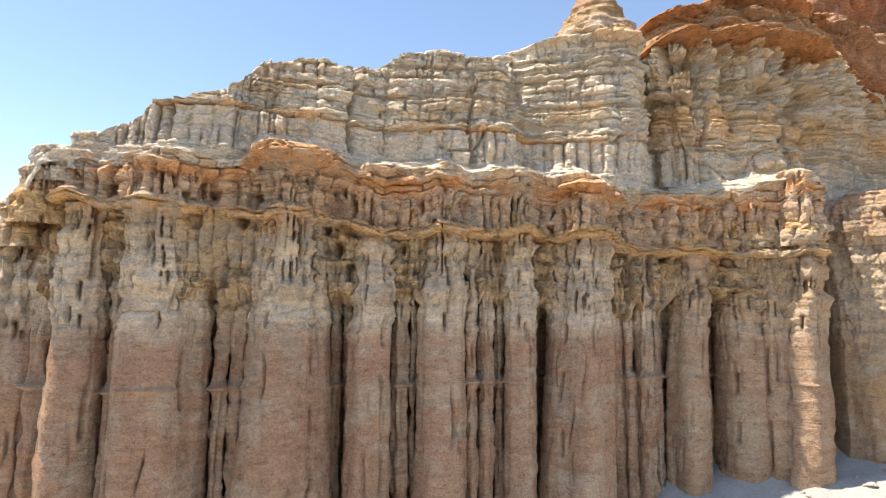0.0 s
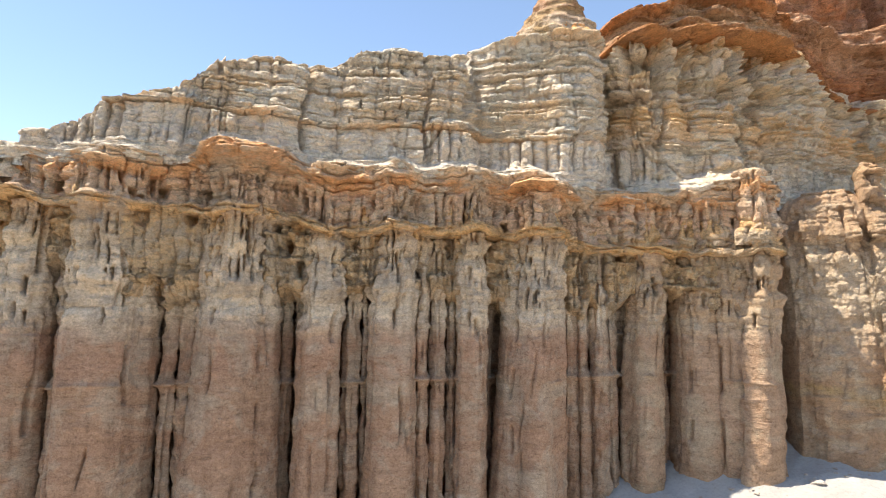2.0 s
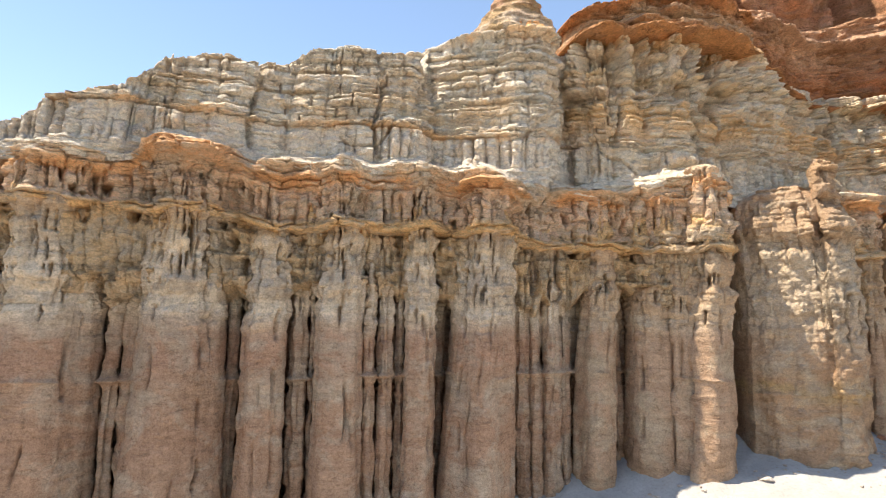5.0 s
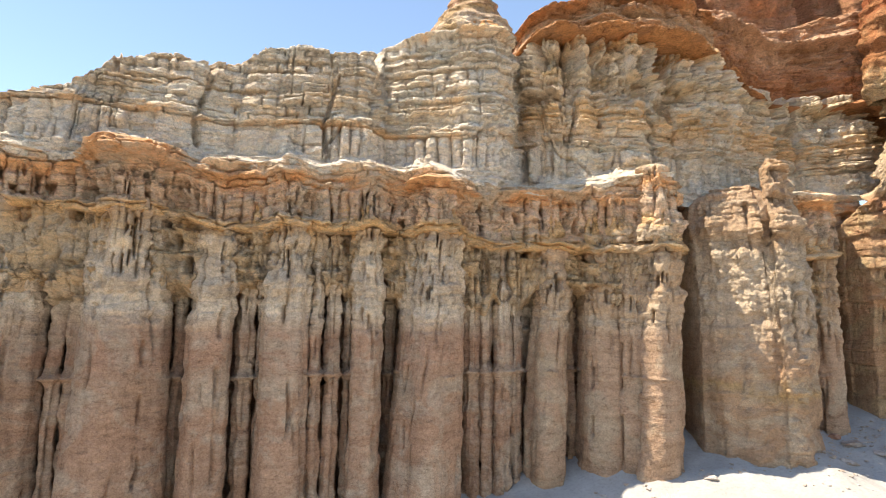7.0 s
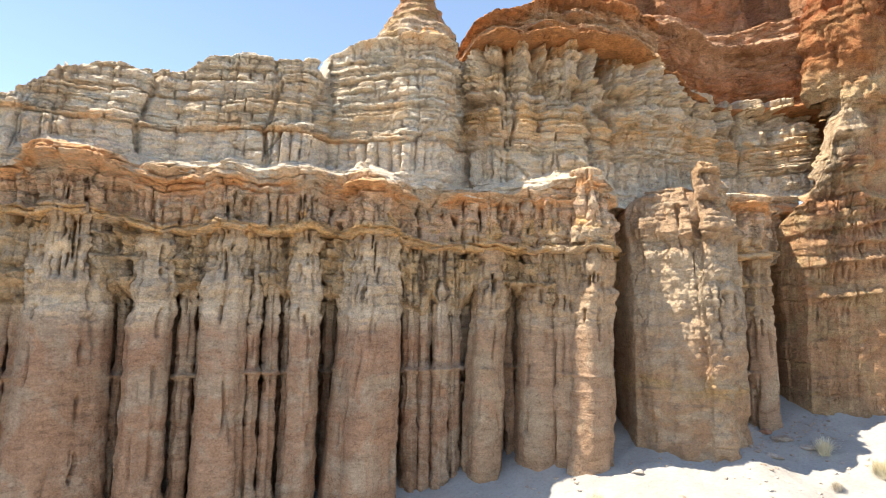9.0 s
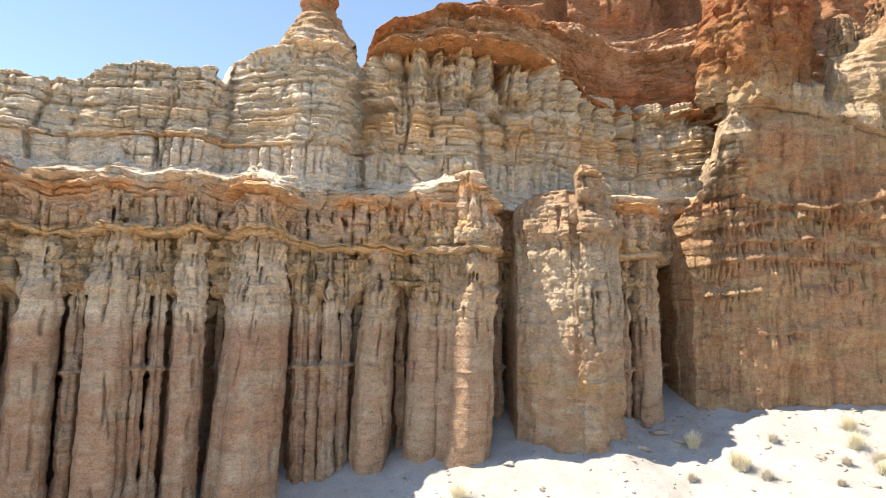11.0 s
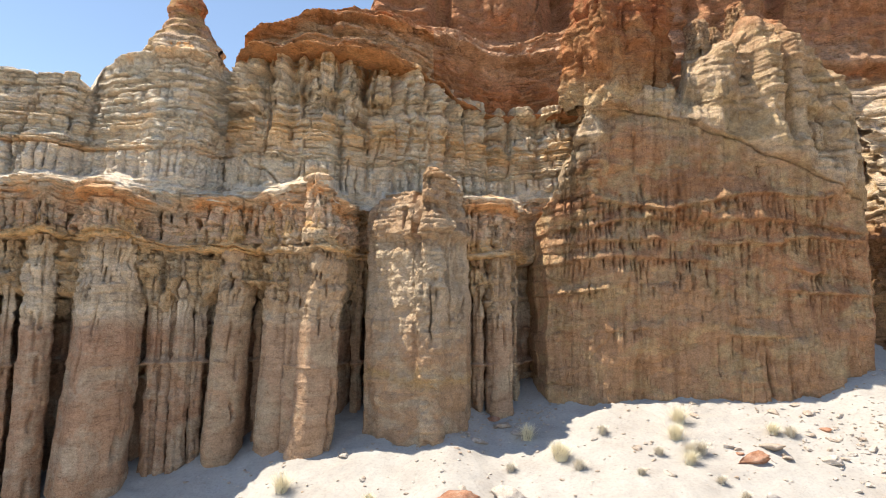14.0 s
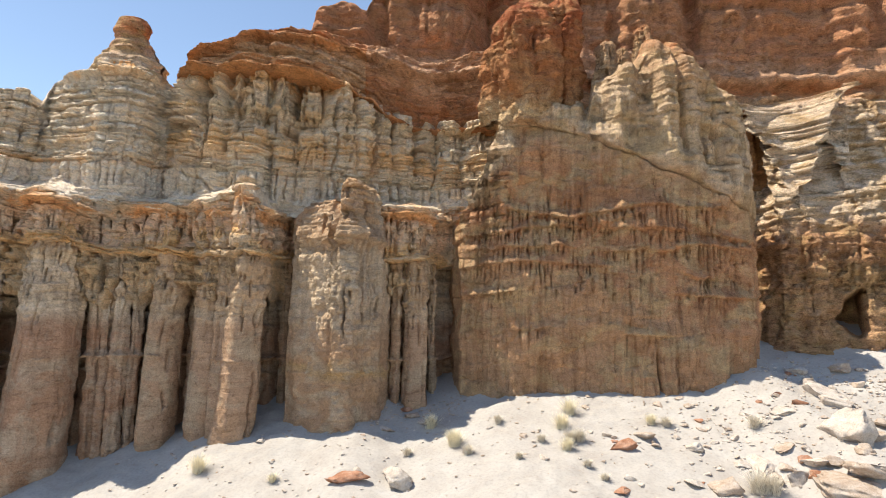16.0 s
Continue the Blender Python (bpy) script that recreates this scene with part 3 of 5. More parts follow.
def back_wall(x):
    return prof(x, (-40, 12), (-24, 4), (-20, -1.5), (-17.5, -3.0), (-12, -2.8), (-10.5, -1.6), (-8.5, -1.2), (-6.4, 0.3), (-2, 0.6), (0.5, 1.0), (1.8, 1.9), (5, 2.4), (8, 3.3), (10.4, 4.0), (12, 3.5), (14.5, 4.2), (15.5, 7.0), (16.4, 6.0), (17.2, 3.4), (20.5, 3.4), (22.6, 5.0), (24.2, 7.5), (25.5, 8.5), (27.5, 8.5))


def lower_top(x):
    """The height at which the fluted wall ends."""
    return prof(x, (-40, 4), (-24, 8.5), (-18.5, 11.2), (-17.2, 12.0), (-15, 12.6), (26, 12.6))


xs = spaced(-30, 27.4, back_wall, 0.12)
v = np.linspace(0, 1, 150)
X, V = np.meshgrid(xs, v)
foot = base_z(X) - 1.5
Z = foot + V * (lower_top(X) - foot)
Y = back_wall(X) + (0.5 + 0.7 * step(-16, -14, X) * (1 - step(3, 5, X))) * (1 - step(24, 25, X))
zs = Z - dip(X)
upper = step(6.4, 7.6, zs)
flute = np.abs(vnoise(X * 1.7, 0.5, Z * 0.05, 41))
Y -= 0.55 * (1 - flute) ** 2 - 0.2 + (0.10 + 0.08 * upper) * beds(zs) + 0.16 * vnoise(X * 4.5, 0.3, Z * 0.3, 42) + 0.15 * fbm(X * 2, Y * 2, Z * 2, 4, 43)
knob = vnoise(X * 2.6, Y * 2.0, Z * 2.0, 44)
stub_, some = teeth(X, zs, 0.42, 45)
Y -= upper * (0.25 * knob + 0.22 * beds(zs * 1.3)) + 0.35 * stub_ + 0.12 * some - 0.2
Y += upper * 0.5 * step(0.35, 0.6, vnoise(X * 1.6, 0.4, Z * 1.1, 46))
Y -= lip(zs + 0.15 * vnoise(X * 0.9, 0.0, 0.0, 39), 4.5, 0.14, 0.04, 1.3) + lip(zs, 3.8, 0.10, 0.04, 0.6) + lip(zs, 6.4, 0.10, 0.04, 0.5) + lip(zs, 8.2, 0.25, 0.06, 0.5) + lip(zs, 9.2, 0.2, 0.06, 0.6)
Y += 0.4 * slots(X, zs, 0.40, 2.6, 0.4, 47) - 0.4 * billow(X * 1.3, 0.2, Z * 0.5, 48)
Y += 0.03 * np.maximum(Z, 0)
grid_object("wall_face", X, Y, Z, lower_rock, lower_cliff)
# weathered shoulder at the open end
column(-17.6, -3.6, 1.3, 1.0, 12.3, tip=0.8, seed=15, name="shoulder", rough=1.6, gap=0.08)
column(-19.1, -2.6, 1.5, 1.0, 11.0, tip=1.0, seed=16, name="shoulder", rough=1.6, gap=0.08)
column(-18.4, -4.2, 1.1, 0.8, 10.2, tip=0.8, seed=17, name="shoulder", rough=1.5, gap=0.08)


# ---- caprock ledges along the head of the columns ----
def rest_line(x):
    """How far back the ledge runs between the columns."""
    return prof(x, (-19, -4.0), (-12, -4.6), (-10.5, -3.5), (-6.5, -2.2), (-3.8, -1.6), (-1, -1.0), (2, -0.1), (5.5, 0.9), (7.5, 1.5), (10.5, 1.9), (13, 1.3), (14.8, 1.9), (15.6, 4.4), (17, 3.4), (20.8, 3.2), (22.3, 3.4), (23.8, 4.4), (24.6, 6.4), (27, 6.6))


def head_line(x):
    x = np.asarray(x, float)
    y = rest_line(x)
    for cx, cy, r, deep, lean in COLUMNS:
        q = r * r - (x - cx - lean) ** 2
        y = np.where(q > 0, np.minimum(y, cy - deep * np.sqrt(np.maximum(q, 0))), y)
    return y


def cap_top(x):
    top = prof(x, (-19, 10.2), (-18.2, 10.9), (-17.5, 11.8), (-16.5, 13.0), (-15, 13.2), (-12, 13.3), (-10.3, 13.3), (-9.2, 14.0), (-7.4, 13.95), (-6, 13.6), (4, 13.7), (5.5, 13.3), (8, 13.2), (11, 13.5), (13.4, 14.15), (14.3, 14.1), (14.75, 13.2), (15.3, 13.0), (18, 13.4), (23, 13.9), (26, 14.2))
    return top + 0.16 * vnoise(x * 0.9, 0.0, 0.0, 50)


def lip_z(x):
    return prof(x, (-19, 11.3), (-7, 11.1), (-4.5, 10.6), (4, 10.6), (7, 10.25), (26, 10.35)) + dip(x) + 0.10 * vnoise(x * 0.8, 0.0, 0.0, 49) + 0.10 * vnoise(x * 2.3, 0.0, 0.0, 48) + 0.26 * np.clip(rest_line(x) - soft(head_line, 0.3)(x), 0, 1) - 0.08


head = soft(head_line, 0.35)
xs = spaced(-17.7, 27.0, head, 0.05)
tan_x, tan_y = np.gradient(xs), np.gradient(soft(head_line, 0.6)(xs))
size = np.hypot(tan_x, tan_y)
NX, NY = tan_y / size, -tan_x / size
s = np.r_[0, np.cumsum(np.hypot(np.diff(xs), np.diff(head(xs))))]
v = np.linspace(0, 1, 110)
X, V = np.meshgrid(xs, v)
S = np.broadcast_to(s, X.shape)
low = lip_z(X) - 0.12
Z = low + V * (cap_top(X) - low)
Y = head(X)
zs = Z - lip_z(X)
zw = zs + 0.20 * vnoise(S * 0.5, 0.4, 0.2, 48) + 0.10 * vnoise(S * 2.1, 0.4, 0.2, 46)
worn_ = 0.75 + 0.55 * vnoise(S * 0.9, 0.7, 0.2, 45) + 0.35 * vnoise(S * 3.1, 0.7, 0.2, 43)
d = lip(zs, 0.06, 0.20, 0.10, 0.27) * np.clip(worn_, 0.1, 1.5) - 0.12
d += (lip(zw, 1.65, 0.12, 0.08, 0.26) + lip(zw + 0.12 * vnoise(S * 1.3, 0.2, 0.6, 42), 2.05, 0.18, 0.08, 0.40)) * (1 - step(5, 7, X)) * np.clip(0.7 + 0.8 * vnoise(S * 0.6, 0.2, 0.9, 41), 0.0, 1.3) + lip(zw, 2.65, 0.4, 0.08, 0.42) * (1 - 0.7 * step(7, 8, X) * (1 - step(11.5, 12.5, X))) * (0.7 + 0.5 * vnoise(S * 0.35, 0.1, 0.3, 47))
more = 1.1 * step(5, 7, X)
neck = step(0.22, 0.5, zs) * (1 - step(1.2, 1.6, zw - more))
stub_, some = teeth(S, zs, 0.46, 55)
fine_, less = teeth(S, zs, 0.21, 56)
d += 0.20 * billow(X * 1.3, Y * 1.3, Z * 1.6, 57)
hang = step(-0.55, 0.25, vnoise(S * 0.5, 0.2, zs * 0.3, 58))
d += neck * (hang * (0.55 * stub_ + 0.25 * some - 0.42) + hang * step(0.9, 1.1, zs) * (0.16 * fine_ + 0.10 * less) + 0.16 * spall(S, zs, 0.9, 0.7, 59) - 0.28 + 0.3 * vnoise(S * 0.5, 0.2, Z * 0.2, 51))
d -= neck * 0.9 * slots(S, zs + 0.25, 0.42, 1.1, 0.42, 56)
swell, part_, joint, hard_, block_ = courses(S, zw, -3, 0.22, 0.50, 0.85, 54)
calm = 1 - 0.65 * neck
d += calm * (0.06 * swell + 0.18 * hard_ + 0.14 * block_ - 0.22 * part_ - 0.24 * joint + 0.14 * spall(S, zw, 1.2, 0.35, 49))
d += 0.12 * fbm(X * 1.4, Y * 1.4, Z * 2.2, 5, 52) + 0.09 * fbm(X * 5, Y * 5, Z * 5, 3, 53)
# the arched orange hood over the broad column
arch = np.exp(-(((X + 8.3) / 1.6) ** 2))
d += arch * (lip(Z, 13.35, 0.5, 0.16, 0.75) - 0.35 * step(12.0, 12.5, Z) * (1 - step(12.9, 13.2, Z)))
d -= 1.3 * (1 - np.sqrt(np.clip(V / 0.03, 0, 1))) + 0.9 * step(0.86, 1.0, V) ** 2
d *= 0.15 + 0.85 * step(-17.7, -16.6, X)
caprock = thing("caprock", "orange-brown layered ledges capping the columns", "rock ledge")
grid_object("ledge", X + NX * d, Y + NY * d, Z, cap_rock, caprock, bed=zw * 2.95 / (cap_top(X) - lip_z(X)) - 0.25 * step(6, 8, X) - 0.5 * arch * step(1.4, 2.2, zs))
# knobby curtain that hangs between the heads of the columns
xs = spaced(-17.0, 24.2, rest_line, 0.05)
X, V = np.meshgrid(xs, np.linspace(0, 1, 76))
hem = 7.7 + 0.7 * vnoise(X * 0.7, 0.0, 0.0, 401) + 0.5 * vnoise(X * 2.3, 0.0, 0.0, 402)
Z = hem + V * (lip_z(X) + 0.15 - hem)
Y = rest_line(X) + 0.35 + 0.05 * (Z - 9)
zs = Z - dip(X)
stub_, some = teeth(X, zs, 0.44, 403)
fine_, less = teeth(X + 0.3 * some, zs, 0.20, 404)
swell, part_, joint, hard_, block_ = courses(X, zs, 5, 0.25, 0.60, 0.40, 405)
fingers, _ = drips(X, zs, 0.95, 0.26, 406)
hole = step(0.20, 0.42, vnoise(X * 2.0, 0.3, zs * 1.1, 407))
wild = step(-0.3, 0.3, vnoise(X * 0.6, 0.8, zs * 0.5, 408))
d = 0.32 * stub_ + 0.22 * some + 0.08 * fine_ + wild * (0.10 * hard_ + 0.22 * block_ - 0.10 * part_ - 0.12 * joint + 0.22 * fingers) + 0.20 * spall(X, zs, 0.5, 0.5, 409) - 0.8 * hole - 0.25
d -= 1.2 * (1 - step(0.0, 0.25, V)) ** 2
grid_object("knob_curtain", X, Y - d, Z, knob_rock, lower_cliff)
# stubs and cones that stand on the lip
for n, (x, front, r0, r1, foot, top, tip) in enumerate([(-17.2, -4.9, 1.0, 0.75, 10.4, 12.7, 0.4), (-18.2, -4.3, 0.8, 0.6, 9.6, 11.5, 0.4), (4.05, -0.75, 1.1, 0.18, 10.75, 12.9, 0.2), (13.85, 0.40, 0.74, 0.60, 10.6, 14.2, 0.35), (12.35, 1.45, 0.55, 0.5, 10.6, 13.5, 0.3), (9.3, 1.75, 0.45, 0.3, 10.5, 13.2, 0.3), (6.6, 1.7, 0.4, 0.3, 10.5, 12.8, 0.3), (8.4, 1.9, 0.35, 0.3, 10.5, 12.9, 0.3), (11.2, 1.9, 0.4, 0.35, 10.5, 13.0, 0.3), (-0.2, -0.55, 0.35, 0.28, 10.8, 12.3, 0.3), (0.9, -0.6, 0.3, 0.25, 10.8, 12.2, 0.3), (-3.6, -1.5, 0.4, 0.3, 10.8, 12.1, 0.3), (-13.6, -4.9, 0.4, 0.3, 11.3, 12.6, 0.3)]):
    column(x, front, r0, r1, top, tip=tip, rough=1.1, seed=60 + n, name="stub", gap=0.05, foot=foot, mat=cap_rock, parent=caprock, bed_base=11.5)


# ---- upper tier: bench and pale layered wall ----
upper_cliff = thing("cliff_upper", "pale grey-white layered rock wall above the ledge", "cliff")


def upper_front(x):
    return prof(x, (-19, -4.2), (-16.6, -4.3), (-12.5, -3.4), (-8, -2.0), (-4.5, -0.4), (0, 0.6), (2.0, 2.1), (3.2, 1.8), (5.2, 1.4), (6.4, 1.6), (7.1, 2.5), (7.5, 3.6), (7.9, 4.3), (8.3, 4.2), (8.7, 3.5), (9.2, 3.1), (10.2, 2.9), (11.8, 3.1), (13.4, 3.2), (14.6, 3.5), (15.6, 3.9), (17, 4.0), (19, 5.0), (21, 6.4), (23.4, 7.3), (25.6, 7.2), (27.5, 7.2), (30, 8.5))


def upper_top(x):
    return prof(x, (-19, 11.6), (-17.6, 12.2), (-16.6, 12.9), (-15.4, 13.7), (-14.4, 14.4), (-13.4, 15.7), (-11.8, 16.2), (-10.8, 16.9), (-9.8, 18.0), (-8.6, 18.5), (-7.8, 18.6), (-7, 18.3), (-5.6, 18.5), (-4.2, 19.6), (-3, 19.8), (0.3, 19.9), (1.2, 19.6), (1.6, 20.9), (3.5, 21.4), (7.2, 21.8), (8, 21.3), (9, 21.3), (13, 21.7), (17, 21.5), (19.5, 20.9), (21, 19.8), (24, 19.3), (30, 19.6))


line = soft(upper_front, 0.2)
xs = spaced(-17.3, 29, line, 0.048)
broad = soft(upper_front, 0.5)
tan_x, tan_y = np.gradient(xs), np.gradient(broad(xs))
size = np.hypot(tan_x, tan_y)
UX, UY = tan_y / size, -tan_x / size
s = np.r_[0, np.cumsum(np.hypot(np.diff(xs), np.diff(line(xs))))]
v = np.linspace(0, 1, 225)
X, V = np.meshgrid(xs, v)
S = np.broadcast_to(s, X.shape)
bottom = cap_top(X) - 0.5
crown = upper_top(X) + 0.16 * fbm(X * 1.1, 0.0, 0.0, 4, 60) + 0.14 * hash3(np.floor(X / 0.8 + 0.3 * np.sin(X)).astype(np.int64), 0, 0, 60)
crown = crown + 0.7 * step(8.2, 9.0, X)
Z = bottom + V * (np.maximum(crown, bottom + 0.1) - bottom)
zs = Z - 1.3 * dip(X) + 0.07 * vnoise(X * 0.4, 0.3, Z * 0.3, 59) + 0.05 * vnoise(X * 1.6, 0.3, Z * 0.8, 55) + 0.03 * vnoise(X * 4.6, 0.3, Z * 2.0, 54)
ease = Z - cap_top(X)
tower, east = step(1.4, 2.2, X) * (1 - step(7.0, 7.6, X)), step(7.6, 8.4, X)
west = (1 - step(3, 6, X))
# sloping bench, then the wall
edge = np.minimum(head(X) + 0.1, line(X) - 0.6)
wall = line(X) + (0.26 - 0.12 * step(0, 3, X)) * np.maximum(ease - 0.8, 0) - 0.35 + 0.5 * step(15.5, 15.75, zs) * west
Y = edge + (wall - edge) * step(-0.35, 0.5 + 0.25 * vnoise(X * 0.6, 0.0, 0.0, 58), ease) ** 0.8
up = step(0.2, 0.6, ease)
# ledges that run along the wall
d = up * (lip(zs, 15.45, 0.10, 0.06, 0.50) * (0.3 + 0.7 * west) + lip(zs, 17.9, 0.25, 0.10, 0.20) + lip(zs, 19.3, 0.25, 0.10, 0.16) + lip(Z, 20.9, 0.25, 0.10, 0.5) * tower)
low_row = up * (1 - step(15.15, 15.40, zs))
high_row = up * step(crown - 1.0, crown - 0.85, Z) * (1 - step(crown - 0.2, crown - 0.1, Z)) * (0.5 + 0.5 * tower)
# beds of rounded blocks, thinner and more even on the tower
swell, part_, joint, hard_, block_ = courses(S, zs, 12, 0.26, 0.62, 1.15, 61)
plain = up * (1 - 0.8 * np.maximum(low_row, high_row))
d += plain * (0.06 * swell + 0.18 * hard_ + (0.15 - 0.07 * tower) * block_ - 0.22 * part_ - (0.40 - 0.2 * tower) * joint + 0.13 * spall(S, zs, 1.1, 0.34, 71))
swell, part_, joint, hard_, block_ = courses(S, zs, 12, 0.11, 0.26, 0.75, 62)
some_ = step(-0.35, 0.25, vnoise(S * 0.25, 0.2, zs * 0.8, 160) + 0.3 * tower)
d += plain * some_ * (0.02 * swell + 0.09 * hard_ + 0.06 * block_ - 0.12 * part_ - 0.10 * joint)
# low stubs under the long ledge, and a toothed row below the rim
stub_, some = teeth(S, zs, 0.48, 67)
ragged = step(-0.6, 0.2, vnoise(S * 0.5, 0.7, zs * 0.4, 72))
d += low_row * (ragged * (0.65 * stub_ + 0.25 * some - 0.52) + 0.12 * spall(S, zs, 0.7, 0.5, 73)) + high_row * (0.26 * stub_ + 0.12 * some - 0.26)
# upright buttresses, parting into pinnacles with hollows between them on the eastern wall
mass, some = teeth(S, zs * 0.3, 1.75, 63)
mass = np.where(east > 0.5, mass**2.5, mass)
part_up = (0.42 + 0.25 * step(15.5, 18.0, zs) + 0.80 * step(18.2, 20.2, zs)) * east
d += up * (mass - 0.75) * (part_up + 0.28 * (1 - east))
slim, less = teeth(S, zs * 0.5, 0.62, 66)
d += up * east * step(17.8, 18.4, zs + 0.5 * less) * (0.26 * slim + 0.2 * less - 0.24 + 0.15 * spall(S, zs, 0.8, 0.6, 75))
hollow = step(0.22, 0.42, vnoise(S * 0.8, 0.1, zs * 0.9, 171)) * east * step(17.4, 18.2, zs)
d -= up * 0.9 * hollow
d += up * (0.30 * vnoise(S * 0.35, 0.2, Z * 0.05, 65) + 0.16 * billow(S * 0.9, 0.3, Z * 1.3, 70)) + 0.09 * fbm(X * 2.2, Y * 2.2, Z * 2.8, 5, 64) + 0.07 * fbm(X * 6, Y * 6, Z * 6, 3, 74)
d += (1 - up) * (0.16 * beds(Z * 2.6) + 0.26 * fbm(X * 1.2, Y * 2, Z * 3, 5, 57) + 0.35 * billow(X * 1.1, Y * 1.1, Z * 2, 56))
# fissures that cut through many beds
d -= up * 0.35 * (1 - step(0.0, 0.035, np.abs(vnoise(S * 0.55, 0.7, Z * 0.10, 68)))) * step(-0.3, 0.3, vnoise(S * 0.4, 0.1, Z * 0.5, 69))
for at in (-9.9, -6.3, -1.2, 10.55, 16.2, 18.1, 20.3, 22.0):
    d -= up * groove(X + 0.12 * np.sin(Z * 1.7), at, 0.10, 0.5) * step(-0.6, 0.3, vnoise(at, Z * 0.6, 0.0, 68))
d *= 0.15 + 0.85 * step(-17.3, -16.2, X)
d -= 0.7 * step(0.955, 1.0, V) ** 2
turn = int(np.searchsorted(xs, 7.9))
for cols, rock_ in ((slice(0, turn + 1), upper_rock), (slice(turn, None), ochre_rock)):
    grid_object("wall_face", (X + UX * d)[:, cols], (Y + UY * d)[:, cols], Z[:, cols], rock_, upper_cliff, bed=zs[:, cols])
rim = (Y + UY * d)[-1]
rearY = np.stack([rim, rim + 1.5, rim + 12])
rearZ = np.stack([Z[-1] - 0.01, Z[-1] - 0.15, Z[-1] - 2.0])
grid_object("summit", np.stack([(X + UX * d)[-1]] * 3), rearY, rearZ, upper_rock, upper_cliff, bed=np.stack([zs[-1]] * 3))

# weathered blocks at the open end of the tier
for n, (x, front, r0, r1, foot, top) in enumerate([(-16.7, -4.7, 0.9, 0.75, 12.0, 13.5), (-15.6, -4.6, 1.0, 0.8, 12.4, 14.1), (-17.8, -4.4, 0.8, 0.65, 11.0, 12.4)]):
    column(x, front, r0, r1, top, tip=0.35, rough=1.2, seed=160 + n, name="end_block", gap=0.05, foot=foot, mat=upper_rock, parent=upper_cliff, cut=0.6)


def hoodoo(x, y, z0, *rings):
    """A cone of beds with a knob on it: rings of (height, radius)."""
    z = np.arange(0, rings[-1][0], 0.05)
    ph = np.linspace(0, 2 * math.pi, 90, endpoint=False)
    Z, PH = np.meshgrid(z, ph, indexing="ij")
    r = prof(Z, *rings)
    X, Y = x + r * np.cos(PH), y + r * np.sin(PH)
    r = r * (1 + 0.22 * fbm(X * 1.2, Y * 1.2, Z * 2, 5, 71)) + 0.10 * beds((Z + z0) * 1.5)
    r = np.where(Z > rings[-1][0] - 0.06, 0.02, np.maximum(r, 0.05))
    return x + r * np.cos(PH), y + r * np.sin(PH), Z + z0


spire = thing("hoodoo", "tan rock spire with a rust-red knob on the rim", "rock spire")
grid_object("spire", *hoodoo(5.5, 4.0, 20.9, (0, 2.1), (0.3, 2.3), (0.5, 2.1), (0.9, 1.95), (1.5, 1.6), (2.1, 1.2), (2.6, 0.95), (2.9, 0.86), (3.05, 1.0), (3.5, 0.96), (3.9, 0.75), (4.1, 0.25)), east_rock, spire)


# ---- red rock above ----
red_cliff = thing("cliff_red", "rust-red layered rock above the pale wall", "cliff")


def red_front(x):
    return prof(x, (5.8, 7.5), (7.4, 7.5), (8.0, 6.0), (8.8, 4.0), (10, 3.2), (14, 3.6), (17, 4.4), (20, 6.6), (23, 8.3), (26, 8.5), (28.5, 7.5), (31, 8.5))


def red_low(x):
    return prof(x, (5.8, 20.4), (7.8, 20.9), (9.8, 21.3), (13, 21.5), (16, 21.4), (18.4, 21.0), (19.8, 20.6), (21.2, 19.6), (23.6, 19.1), (31, 19.3))


def red_top(x):
    return prof(x, (5.8, 21.0), (7.6, 22.6), (8.4, 23.5), (11, 24.2), (13, 25.4), (15.5, 26.0), (18, 25.8), (21, 25.2), (24, 24.8), (27, 25.5), (31, 26))


def second_rim(x):
    """Height of the upper orange ledge over the lower one."""
    return prof(x, (5.8, 1.6), (10.3, 1.9), (13.4, 3.0), (16, 2.9), (19.3, 3.5), (22, 4.2), (31, 4.4))


xs = spaced(5.9, 30, soft(red_front, 0.2), 0.055)
v = np.linspace(0, 1, 130)
X, V = np.meshgrid(xs, v)
Z = red_low(X) + V * (red_top(X) - red_low(X))
rise = Z - red_low(X)
zw = rise + 0.16 * vnoise(X * 0.8, 0.0, 0.0, 86)
up2 = second_rim(X)
flank = step(18, 21, X)
# the beds step back between two overhanging rims; further on they hang in one red hollow
Y = soft(red_front, 0.2)(X) + (1 - flank) * (0.35 * rise + 0.5 * step(0.5, 1.0, zw)) + 0.1 * rise + flank * 0.5 * np.sin(np.clip(rise / up2, 0, 1) * 3.14)
d = lip(zw, 0.28, 0.30, 0.14, 0.75) + lip(zw - up2, 0.1, 0.35, 0.14, 0.7) + lip(zw - 0.5 * up2, 0.0, 0.2, 0.08, 0.25) * (1 - flank)
swell, part_, joint, hard_, block_ = courses(X, zw, -2, 0.20, 0.55, 1.3, 85)
d += (1 - 0.4 * flank) * (0.08 * swell + 0.18 * hard_ + 0.13 * block_ - 0.18 * part_ - 0.18 * joint + 0.16 * spall(X, zw, 1.2, 0.5, 77))
d += 0.40 * fbm(X * 0.9, Y * 0.9, Z * 1.6, 5, 81) + 0.14 * fbm(X * 2.8, Y * 2.8, Z * 4.0, 4, 80) + 0.16 * leaf(X, Z, 2.4, 76) + 0.4 * billow(X * 0.9, Y * 0.9, Z * 1.4, 89)
